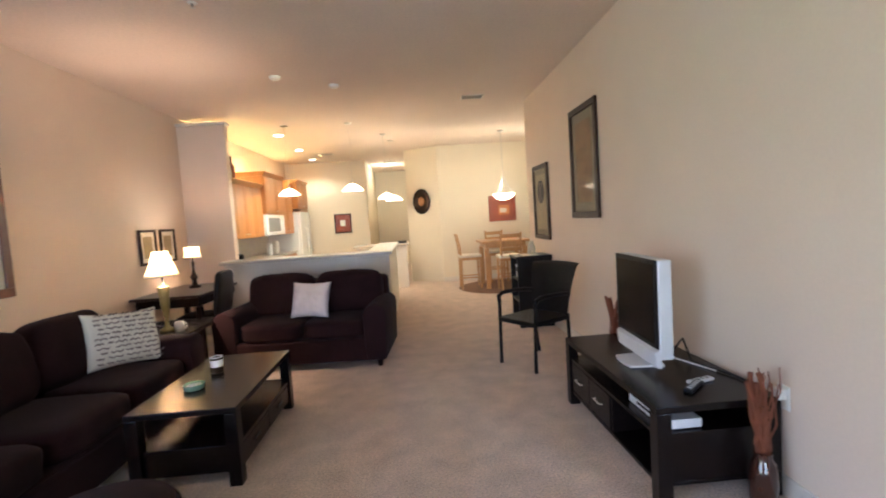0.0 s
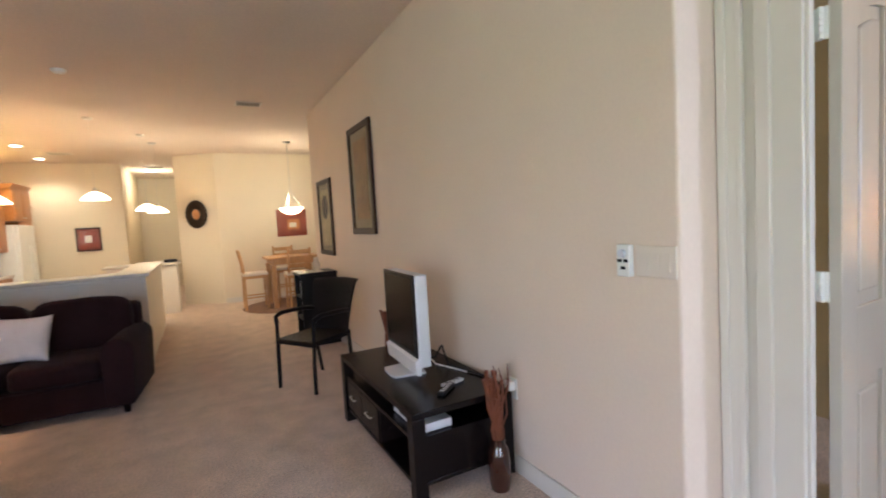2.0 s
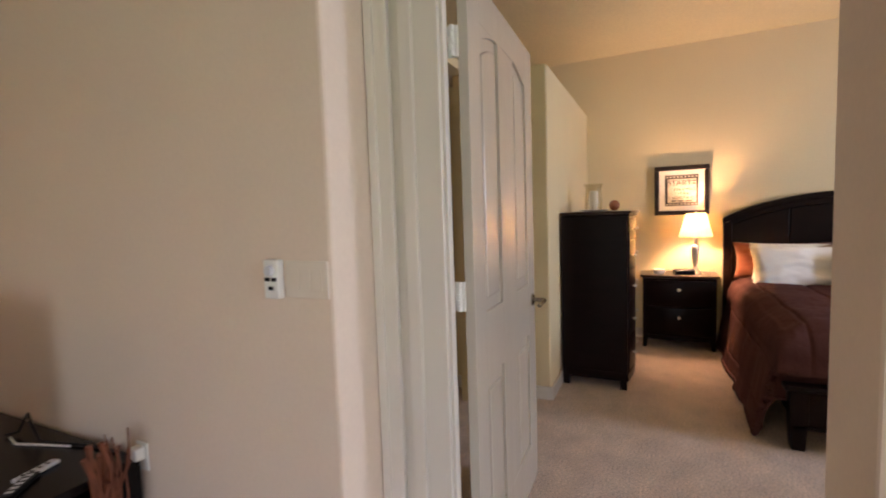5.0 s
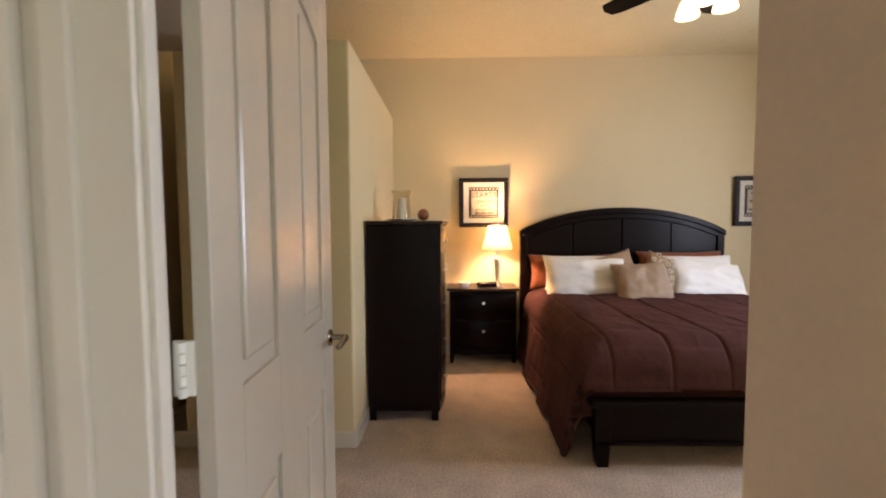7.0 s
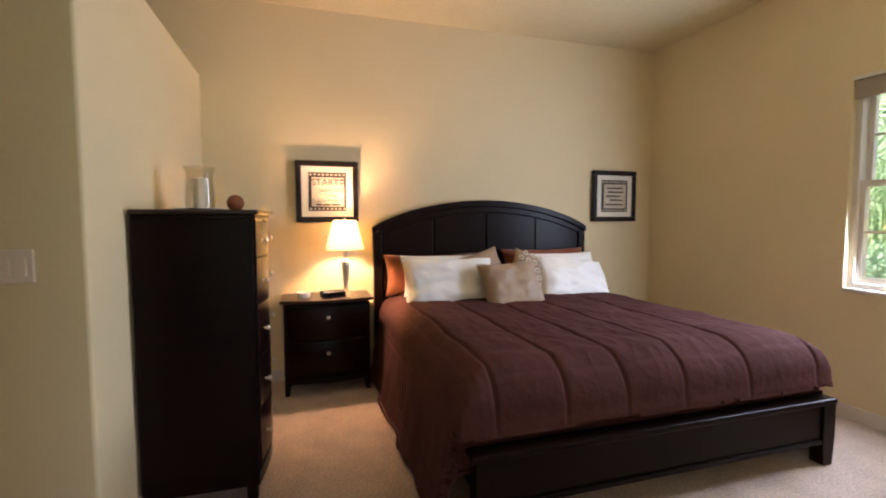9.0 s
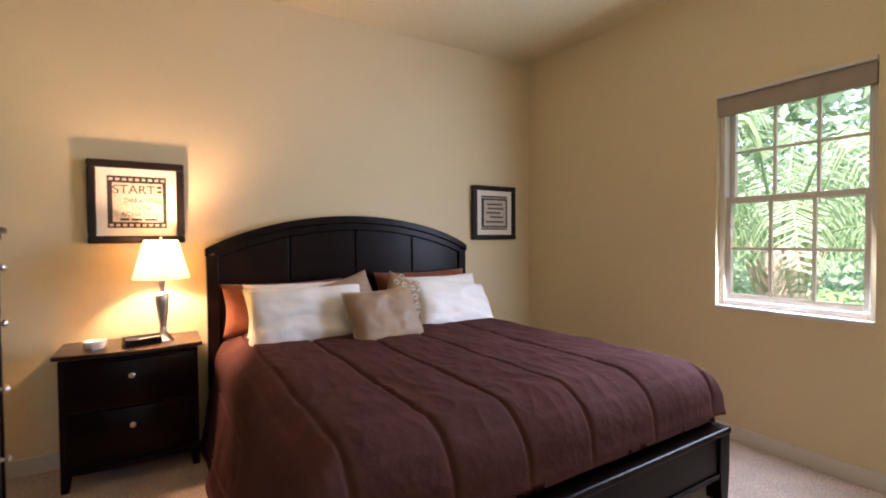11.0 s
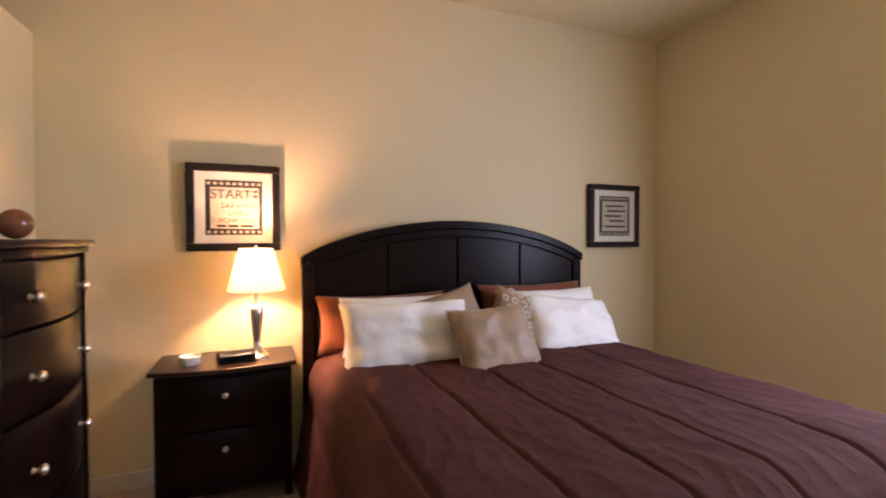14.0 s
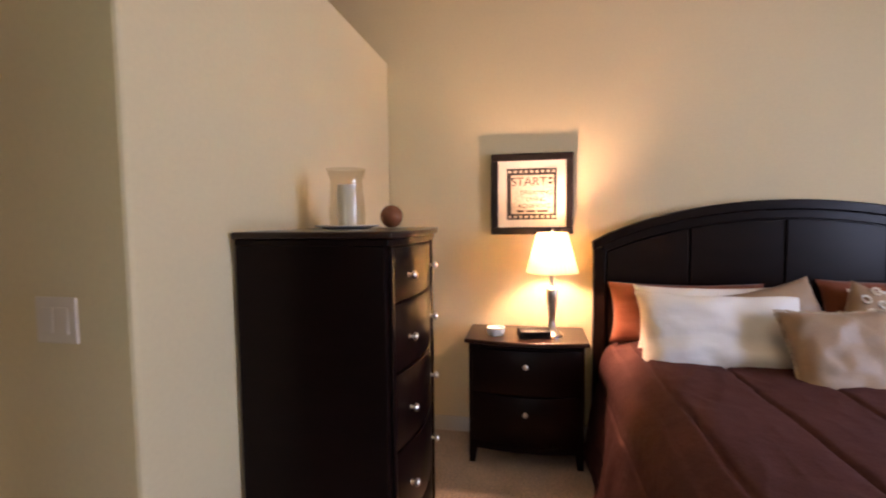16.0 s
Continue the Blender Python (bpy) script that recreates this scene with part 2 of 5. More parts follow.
def tube(points, r, n=8, bm=None, r_end=None):
    bm = bm or bmesh.new()
    pts = [Vector(p) for p in points]
    rings = []
    for k, p in enumerate(pts):
        d = (pts[min(k + 1, len(pts) - 1)] - pts[max(k - 1, 0)]).normalized()
        u = d.cross(Vector((0.31, 0.17, 1)) if abs(d.z) < 0.95 else Vector((1, 0, 0))).normalized()
        w = d.cross(u)
        rr = r + ((r_end if r_end is not None else r) - r) * k / max(len(pts) - 1, 1)
        rings.append([bm.verts.new(p + rr * (math.cos(2 * math.pi * i / n) * u + math.sin(2 * math.pi * i / n) * w)) for i in range(n)])
    for a, b in zip(rings, rings[1:]):
        for i in range(n):
            bm.faces.new((a[i], a[(i + 1) % n], b[(i + 1) % n], b[i]))
    bm.faces.new(rings[0])
    bm.faces.new(rings[-1])
    return bm


def prism(outline, d0, d1, axis="y", bevel=0.0):
    """An outline of (u, v) drawn in the plane across an axis, given depth from d0 to d1."""
    bm = bmesh.new()
    put = {"y": lambda u, v, d: (u, d, v), "x": lambda u, v, d: (d, u, v), "z": lambda u, v, d: (u, v, d)}[axis]
    a = [bm.verts.new(put(u, v, d0)) for u, v in outline]
    b = [bm.verts.new(put(u, v, d1)) for u, v in outline]
    n = len(outline)
    bm.faces.new(a)
    bm.faces.new(b[::-1])
    for i in range(n):
        bm.faces.new((a[i], b[i], b[(i + 1) % n], a[(i + 1) % n]))
    if bevel:
        bmesh.ops.recalc_face_normals(bm, faces=bm.faces)
        edges = [e for e in bm.edges if len(e.link_faces) == 2 and e.calc_face_angle(0) > 0.6]
        bmesh.ops.bevel(bm, geom=edges, offset=bevel, segments=2, affect="EDGES", profile=0.5)
    return bm


def cushion(w, d, h, puff=0.35, nx=14, ny=12, nz=6, wrinkle=0.006, seed=0, corner=0.12):
    """A soft block, w by d by h, resting on z = 0, with rounded edges and a crowned top."""
    bm = bmesh.new()
    made = bmesh.ops.create_cube(bm, size=2)["verts"]
    bmesh.ops.subdivide_edges(bm, edges=bm.edges[:], cuts=9, use_grid_fill=True)
    p = 1 / puff
    for v in bm.verts:
        c = v.co.copy()
        k = max(abs(c.x), abs(c.y), abs(c.z), 1e-6)
        n = (abs(c.x) ** p + abs(c.y) ** p + abs(c.z) ** p) ** (1 / p)
        c *= k / n
        s = noise.noise(Vector((c.x * w * 6 + seed, c.y * d * 6, c.z * h * 6 + 3.1 * seed)))
        c = Vector((c.x * w / 2, c.y * d / 2, c.z * h / 2))
        v.co = c + c.normalized() * s * wrinkle + Vector((0, 0, h / 2))
    return bm


def pillow(w, h, t, seed=0, wrinkle=0.010):
    """A bed pillow standing in the xz plane, w wide, h high, t thick, base on z = 0, pinched seams and corners."""
    bm = bmesh.new()
    n = 26
    grid = {}
    for side in (1, -1):
        for i in range(n + 1):
            for j in range(n + 1):
                u, v = 2 * i / n - 1, 2 * j / n - 1
                edge = i in (0, n) or j in (0, n)
                if edge and (i, j, 1) in grid:
                    grid[i, j, side] = grid[i, j, 1]
                    continue
                f = ((1 - u ** 4) * (1 - v ** 4)) ** 0.55
                x = u * w / 2 * (1 - 0.075 * (1 - v * v) * abs(u) ** 5)
                z = v * h / 2 * (1 - 0.10 * (1 - u * u) * abs(v) ** 5)
                s = noise.noise(Vector((u * 2.6 + seed * 7.3, v * 2.6, side * 2 + seed)))
                s2 = noise.noise(Vector((u * 7 + seed * 3.3, v * 5, side * 5 + seed))) + 0.8 * (1 - abs(noise.noise(Vector((u * 4 - v * 3 + seed, v * 6 + u * 2, seed * 2.7 + side))))) ** 4
                y = side * (t / 2 * f + (wrinkle * 1.6 * s + wrinkle * 0.6 * s2) * (0.25 + f))
                if edge:
                    y = wrinkle * s
                grid[i, j, side] = bm.verts.new((x, y, z + h / 2))
        for i in range(n):
            for j in range(n):
                q = [grid[i, j, side], grid[i + 1, j, side], grid[i + 1, j + 1, side], grid[i, j + 1, side]]
                bm.faces.new(q if side > 0 else q[::-1])
    return bm


def words(text, size, mat, parent, m, name="lettering", depth=0.001):
    cu = bpy.data.curves.new(name, "FONT")
    cu.body, cu.size, cu.extrude, cu.align_x, cu.align_y = text, size, depth, "CENTER", "CENTER"
    tmp = bpy.data.objects.new(name, cu)
    scene.collection.objects.link(tmp)
    me = bpy.data.meshes.new_from_object(tmp.evaluated_get(bpy.context.evaluated_depsgraph_get()))
    bpy.data.objects.remove(tmp)
    bpy.data.curves.remove(cu)
    me.name = name
    me.materials.clear()
    me.materials.append(mat)
    ob = new(name, me)
    ob.parent = parent
    ob.matrix_basis = m
    return ob


def structure(name, bm, mat, label="", category=""):
    return single(name, bm, mat, Matrix(), label, category, kind="structure")


# ---- structure ----
LC, BC, H2 = 2.98, 3.06, 3.25
bm = box(-2.2, 7.6, -1.6, 17.2, -0.2, 0.0)
structure("floor", bm, CARPET, "beige cut-pile carpet, softly mottled and trodden", "floor")
structure("floor_south", box(-2.2, 3.25, -4.3, -1.6, -0.2, 0.0), CARPET, "beige cut-pile carpet before the glass door", "floor")
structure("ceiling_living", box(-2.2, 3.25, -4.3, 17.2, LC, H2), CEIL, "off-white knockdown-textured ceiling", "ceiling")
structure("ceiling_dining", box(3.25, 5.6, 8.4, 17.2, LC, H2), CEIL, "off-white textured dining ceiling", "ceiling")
structure("ceiling_bedroom", box(3.25, 7.6, -1.6, 4.8, BC, H2), BCEIL, "off-white knockdown-textured bedroom ceiling", "ceiling")

# wall between living room and bedroom, with the stepped double-door opening
bm = box(2.95, 3.25, 3.11, 8.66, 0, LC, 0.012)
box(2.95, 3.25, -4.3, 1.853, 0, LC, 0.012, bm)
box(2.95, 3.25, 1.853, 3.11, 2.5, LC, 0, bm)
structure("wall_living_east", bm, WALL, "warm cream painted wall with rounded corners", "wall")
bm = box(3.192, 3.25, 2.99, 3.106, 0, 2.24)
structure("trim_door_lining", bm, TRIM, "white lining between casing and jamb", "trim")
bm = box(3.253, 3.262, 3.0, 4.4, 0, BC)
box(3.192, 3.25, 1.856, 3.106, 2.24, 2.498, 0, bm)
box(3.253, 3.262, 1.865, 3.0, 2.26, BC, 0, bm)
box(3.253, 3.262, -1.28, 1.84, 0, BC, 0, bm)
structure("wall_bedroom_west", bm, BWALL, "warm cream bedroom wall around the doorway", "wall")
# an added unlit space off the bedroom entry, under the same low ceiling as the closet, to darken the hinge crack
bm = box(3.264, 3.60, 3.47, 3.57, 0, 2.46)
box(4.95, 5.197, 3.47, 3.57, 0, 2.46, 0, bm)
box(3.60, 4.95, 3.47, 3.57, 2.40, 2.46, 0, bm)
structure("wall_dressing_room", bm, BWALL, "added cream wall with an unlit opening behind the door", "wall")
structure("ceiling_dressing_room", box(3.264, 5.197, 3.572, 4.398, 2.40, 2.46), CEIL, "low ceiling over the added unlit space", "ceiling")
structure("wall_bedroom_east", box(7.25, 7.45, -1.5, 4.6, 0, BC), BWALL, "warm beige headboard wall", "wall")
bm = box(3.2, 4.61, -1.5, -1.28, 0, BC)
box(5.42, 7.25, -1.5, -1.28, 0, BC, 0, bm)
box(4.61, 5.42, -1.5, -1.28, 0, 0.88, 0, bm)
box(4.61, 5.42, -1.5, -1.28, 2.28, BC, 0, bm)
structure("wall_bedroom_south", bm, BWALL, "warm beige wall with a window opening", "wall")
structure("wall_closet", box(5.2, 7.25, 2.95, 4.0, 0, 2.46, 0.012), BWALL, "cream closet enclosure stopping short of the ceiling", "wall")
structure("wall_bedroom_north", box(3.264, 7.25, 4.4, 4.6, 0, BC), BWALL, "cream wall closing the bedroom entry", "wall")
# living room, kitchen, dining
bm = box(-2.03, -1.83, 2.2, 13.8, 0, LC)
box(-2.03, -1.83, -4.3, -0.2, 0, LC, 0, bm)
# the gap below this header is added, out of view, for the side fill
box(-2.03, -1.83, -0.2, 2.2, 2.2, LC, 0, bm)
structure("wall_living_west", bm, WALL, "warm cream living-room wall", "wall")
bm = box(-1.83, -1.2, 8.6, 8.72, 0, 2.86, 0.01)
structure("wall_pier", bm, WALL, "cream pier beside the kitchen bar", "wall")
structure("pier_cap", box(-1.83, -1.17, 8.57, 8.74, 2.86, 2.90, 0.01), TRIM, "white cap on the pier", "trim")
structure("wall_kitchen_back", box(-2.03, 0.16, 13.8, 14.0, 0, LC), KWALL, "pale cream kitchen back wall", "wall")
structure("wall_hall_west", box(-0.04, 0.16, 14.0, 16.8, 0, LC), KWALL, "cream hallway wall", "wall")
structure("wall_hall_end", box(-0.04, 2.2, 16.8, 17.0, 0, LC), KWALL, "cream wall at the hallway's end", "wall")
structure("wall_mirror", prism([(1.16, 12.64), (1.87, 12.15), (2.0, 12.35), (1.36, 12.8), (1.36, 16.8), (1.16, 16.8)], 0, LC, "z"), KWALL, "cream angled wall beside the hallway", "wall")
structure("wall_dining_north", box(1.875, 5.4, 12.15, 12.35, 0, LC), KWALL, "pale cream dining wall", "wall")
structure("wall_dining_east", box(5.4, 5.6, 8.4, 12.35, 0, LC), KWALL, "cream dining wall", "wall")
structure("wall_dining_south", box(3.253, 5.4, 8.5, 8.66, 0, LC), KWALL, "cream dining wall", "wall")
# behind the start: a plain wall with the wide glass door's opening; the side door's frame is unseen, added around the
# fill light
bm = box(-1.83, -1.0, -4.3, -4.1, 0, LC)
box(1.8, 2.95, -4.3, -4.1, 0, LC, 0, bm)
box(-1.0, 1.8, -4.3, -4.1, 2.25, LC, 0, bm)
structure("wall_living_south", bm, WALL, "warm cream wall with a wide glass door opening", "wall")
bm = box(-1.98, -1.92, -0.2, -0.14, 0, 2.2)
for y in (0.97, 2.14):
    box(-1.98, -1.92, y, y + 0.06, 0, 2.2, 0, bm)
box(-1.98, -1.92, -0.14, 2.14, 2.14, 2.2, 0, bm)
structure("door_glass_frame", bm, TRIM, "white frame of an added, unseen side glass door", "door frame")


def baseboard(name, x0, x1, y0, y1):
    bm = box(x0, x1, y0, y1, 0, 0.10, 0.004)
    structure(name, bm, TRIM, "white painted baseboard", "baseboard")


baseboard("baseboard_1", 2.935, 2.948, 3.115, 8.65)
baseboard("baseboard_2", 7.235, 7.248, -1.26, 2.93)
baseboard("baseboard_3", 3.53, 7.23, -1.278, -1.265)
baseboard("baseboard_4", 5.21, 7.23, 2.932, 2.948)
baseboard("baseboard_5", 5.183, 5.198, 2.935, 4.39)
baseboard("baseboard_6", -1.828, -1.815, 2.21, 8.59)
baseboard("baseboard_7", 1.88, 5.39, 12.135, 12.148)
baseboard("baseboard_8", -1.81, -1.21, 8.583, 8.598)
baseboard("baseboard_9", 2.935, 2.948, -4.0, 1.835)

# door casing, jamb with its stop
bm = box(3.172, 3.191, 3.022, 3.106, 0, 2.26, 0.004)
box(3.162, 3.172, 3.074, 3.106, 0, 2.26, 0.003, bm)
box(3.167, 3.172, 3.022, 3.040, 0, 2.26, 0.002, bm)
box(3.172, 3.191, 1.860, 3.021, 2.245, 2.32, 0.004, bm)
structure("trim_casing", bm, TRIM, "white moulded door casing", "trim")
bm = box(3.185, 3.252, 2.848, 2.986, 0, 2.22, 0.003)
box(3.168, 3.185, 2.935, 2.982, 0, 2.22, 0.004, bm)
box(3.20, 3.232, 2.836, 2.848, 0, 2.22, 0.002, bm)
box(3.192, 3.252, 1.860, 2.848, 2.222, 2.238, 0, bm)
structure("trim_jamb", bm, TRIM, "white door jamb with a stop", "trim")

# ---- bedroom ----
def window():
    w = tagged(new("window_1"), "white six-over-six sash window with a raised roller shade", "window", kind="structure")
    x0, x1, z0, z1, y = 4.61, 5.42, 0.88, 2.28, -1.38
    bm = box(x0, x0 + 0.035, y - 0.05, y + 0.06, z0, z1, 0.004)
    box(x1 - 0.035, x1, y - 0.05, y + 0.06, z0, z1, 0.004, bm)
    box(x0 + 0.035, x1 - 0.035, y - 0.05, y + 0.06, z0, z0 + 0.04, 0.004, bm)
    box(x0 + 0.035, x1 - 0.035, y - 0.05, y + 0.06, z1 - 0.04, z1, 0.004, bm)
    part("window_frame", bm, TRIM, w)
    a, c, mid = x0 + 0.035, x1 - 0.035, 1.60
    for zl, zh, yy in ((z0 + 0.04, mid, y + 0.02), (mid - 0.04, z1 - 0.04, y - 0.03)):
        bm = box(a, a + 0.03, yy - 0.02, yy + 0.02, zl, zh, 0.003)
        box(c - 0.03, c, yy - 0.02, yy + 0.02, zl, zh, 0.003, bm)
        box(a + 0.03, c - 0.03, yy - 0.02, yy + 0.02, zl, zl + 0.04, 0.003, bm)
        box(a + 0.03, c - 0.03, yy - 0.02, yy + 0.02, zh - 0.035, zh, 0.003, bm)
        sash = part("sash", bm, TRIM, w)
        for k in (1, 2):
            xm = a + 0.03 + (c - a - 0.06) * k / 3
            part("muntin", box(xm - 0.009, xm + 0.009, yy - 0.011, yy + 0.011, zl + 0.04, zh - 0.035, 0.002), TRIM, sash)
        zm = (zl + zh) / 2
        part("muntin", box(a + 0.03, c - 0.03, yy - 0.010, yy + 0.010, zm - 0.009, zm + 0.009, 0.002), TRIM, sash)
        g = part("pane", box(a + 0.02, c - 0.02, yy - 0.002, yy + 0.002, zl + 0.03, zh - 0.03), CLEAR, sash)
        g.visible_shadow = False
    part("window_sill", box(x0 - 0.0, x1, -1.318, -1.262, z0 - 0.022, z0 + 0.004, 0.004), TRIM, w)
    sh = part("roller_shade", box(x0 + 0.006, x1 - 0.006, -1.315, -1.285, 2.135, 2.254, 0.006), material("taupe_shade_fabric", (0.36, 0.29, 0.22), 0.8, var=0.08, scale=10, bump=0.2), w, "taupe fabric roller shade, rolled up")
    part("headrail", box(x0 + 0.003, x1 - 0.003, -1.318, -1.266, 2.254, 2.278, 0.003), TRIM, sh)
    return w


window()


def door_leaf():
    d = thing("door", pose(3.263, 2.7955, 0.012, 0, 0, 2.0), "white four-panel door leaf standing open into the bedroom", "door")
    W, T, Hh = 0.93, 0.035, 2.185
    # stiles and rails with sunken panels between
    sx = (0.0, 0.12, 0.34, 0.565, 0.79, W)
    rz = (0.0, 0.22, 0.79, 1.04, 2.045, Hh)
    bm = box(sx[0], sx[1], -T / 2, T / 2, 0, Hh, 0.002, seg=1)
    box(sx[4], sx[5], -T / 2, T / 2, 0, Hh, 0.002, bm, 1)
    box(sx[2], sx[3], -T / 2, T / 2, rz[1], rz[4], 0.002, bm, 1)
    for a, c in ((0, 1), (2, 3), (4, 5)):
        box(sx[1], sx[4], -T / 2 + 0.0005, T / 2 - 0.0005, rz[a], rz[c], 0.002, bm, 1)
    leaf = part("leaf", bm, DOOR_SHADED, d)
    for x0, x1 in ((sx[1], sx[2]), (sx[3], sx[4])):
        for z0, z1 in ((rz[1], rz[2]), (rz[3], rz[4])):
            top = z1 > 2
            arc = []
            n = 10
            for i in range(n + 1):
                u = i / n
                rise = 0.055 * math.sin(math.pi * (u if not top else (u * 0.5 if x0 < 0.3 else 0.5 + u * 0.5))) if top else 0
                arc.append((x0 + 0.0 + (x1 - x0) * u, z1 - (0.055 - rise if top else 0)))
            pan = [(x1, z0), (x0, z0)] + arc
            part("panel_field", prism(pan, -T / 2 + 0.012, T / 2 - 0.012), DOOR_SHADED, leaf)
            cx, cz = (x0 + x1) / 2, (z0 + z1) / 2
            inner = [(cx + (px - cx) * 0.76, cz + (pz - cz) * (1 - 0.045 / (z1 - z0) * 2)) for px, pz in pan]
            part("raised_panel", prism(inner, -T / 2 + 0.002, T / 2 - 0.002, bevel=0.010), DOOR_SHADED, leaf)
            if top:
                part("arched_rail", prism([*arc, (x1, z1), (x0, z1)], -T / 2 + 0.001, T / 2 - 0.001), DOOR_SHADED, leaf)
    for s in (-1, 1):
        h = part("door_handle", lathe([(0.0, 0.0), (0.030, 0.0), (0.030, 0.005), (0.022, 0.010), (0.011, 0.012), (0.011, 0.062), (0.0, 0.062)], 24,
                                      at=(W - 0.06, s * T / 2, 0.950), tilt=Matrix.Rotation(-s * math.pi / 2, 3, "X")), NICKEL, d, "dark nickel lever handle", 40)
        y = s * (T / 2 + 0.060)
        part("lever", tube([(W - 0.06, y, 0.950), (W - 0.075, y + s * 0.004, 0.951), (W - 0.11, y + s * 0.005, 0.953), (W - 0.165, y, 0.945), (W - 0.175, y - s * 0.004, 0.943)], 0.012, 10, r_end=0.009), NICKEL, h, "", 50)
    for z in (0.29, 1.12, 1.95):
        hg = part("hinge", box(-0.008, 0.0, T / 2 - 0.004, T / 2 + 0.034, z - 0.05, z + 0.05, 0.002), WHITEPL, d, "white painted hinge")
        for k in range(5):
            zk = z - 0.05 + k * 0.02
            part("hinge_knuckle", lathe([(0.0, zk + 0.001), (0.0075, zk + 0.001), (0.0075, zk + 0.019), (0.0, zk + 0.019)], 10, at=(-0.014, T / 2 + 0.014, 0)), WHITEPL, hg)
    return d


door_leaf()


def knob(name, x, y, z, parent, r=0.014, face="y", s=-1):
    tilt = Matrix.Rotation(math.pi / 2 if s < 0 else -math.pi / 2, 3, "X") if face == "y" else Matrix.Rotation(s * math.pi / 2, 3, "Y")
    return part(name, lathe([(0.0, 0.0), (r * 0.7, 0.0), (r * 0.35, 0.006), (r * 0.35, 0.012), (r, 0.018), (r, 0.024), (r * 0.6, 0.030), (0.0, 0.031)], 16, at=(x, y, z), tilt=tilt), STEEL, parent, "brushed nickel knob", 40)


def bow(x0, x1, y, depth, n=12):
    return [(x0 + (x1 - x0) * i / n, y - depth * math.sin(math.pi * i / n)) for i in range(n + 1)]


def bowed(x0, x1, yb, yf, depth, z0, z1, bevel=0.0):
    return prism([(x1, yb), (x0, yb)] + bow(x0, x1, yf, depth), z0, z1, "z", bevel)


def chest():
    c = thing("chest_of_drawers", pose(5.885, 2.935, 0), "tall dark espresso bow-fronted chest of drawers", "dresser")
    hw, D, Hh = 0.315, 0.495, 1.395
    b = part("body", box(-hw, hw, -D, 0, 0.09, Hh - 0.04, 0.004), ESPRESSO, c)
    part("plinth", bowed(-hw - 0.005, hw + 0.005, -0.02, -D - 0.004, 0.035, 0.07, 0.135, 0.004), ESPRESSO, c)
    for sx in (-1, 1):
        for y in (-D + 0.03, -0.03):
            part("foot", prism([(sx * hw, 0.09), (sx * (hw - 0.05), 0.09), (sx * (hw - 0.04), 0.0), (sx * hw, 0.0)], y - 0.025, y + 0.025, "y", 0.003), ESPRESSO, c)
        part("corner_post", box(sx * (hw - 0.04) - 0.012, sx * (hw - 0.04) + 0.012 + 0.0, -D - 0.014, -D, 0.135, Hh - 0.045, 0.004), ESPRESSO, c)
    part("top", bowed(-hw - 0.02, hw + 0.02, 0.0, -D - 0.028, 0.045, Hh - 0.022, Hh, 0.007), ESPRESSO_TOP, c)
    part("cornice", bowed(-hw - 0.008, hw + 0.008, -0.004, -D - 0.014, 0.042, Hh - 0.045, Hh - 0.0225, 0.005), ESPRESSO, c)
    z = 0.145
    for h in (0.275, 0.265, 0.255, 0.225, 0.18):
        d = part("drawer", bowed(-hw + 0.035, hw - 0.035, -D + 0.01, -D - 0.003, 0.040, z + 0.004, z + h - 0.004, 0.005), ESPRESSO, c, "", 35)
        for kx in (-0.16, 0.16):
            knob("knob", kx, -D - 0.003 - 0.040 * math.sin(math.pi * (kx + hw - 0.035) / (2 * hw - 0.07)) - 0.001, z + h * 0.46, d)
        z += h
    return c


chest()


def nightstand():
    c = thing("nightstand", pose(7.225, 2.045, 0, 0, 0, -90), "dark espresso bow-fronted nightstand beside the bed", "nightstand")
    hw, D, Hh = 0.325, 0.36, 0.74
    part("body", box(-hw, hw, -D, -0.005, 0.10, Hh - 0.035, 0.004), ESPRESSO, c)
    for sx in (-1, 1):
        for y in (-D + 0.03, -0.035):
            part("leg", prism([(sx * hw, 0.12), (sx * (hw - 0.055), 0.12), (sx * (hw - 0.035), 0.0), (sx * hw, 0.0)], y - 0.028, y + 0.028, "y", 0.003), ESPRESSO, c)
    part("apron", bowed(-hw + 0.02, hw - 0.02, -D + 0.04, -D + 0.012, 0.035, 0.085, 0.125, 0.004), ESPRESSO, c)
    part("top", bowed(-hw - 0.025, hw + 0.025, 0.0, -D - 0.02, 0.05, Hh - 0.024, Hh, 0.007), ESPRESSO_TOP, c)
    z = 0.135
    for h in (0.29, 0.265):
        d = part("drawer", bowed(-hw + 0.02, hw - 0.02, -D + 0.01, -D - 0.002, 0.042, z + 0.004, z + h - 0.004, 0.005), ESPRESSO, c, "", 35)
        knob("knob", 0, -D - 0.045, z + h * 0.67, d, 0.015)
        z += h
    return c


nightstand()


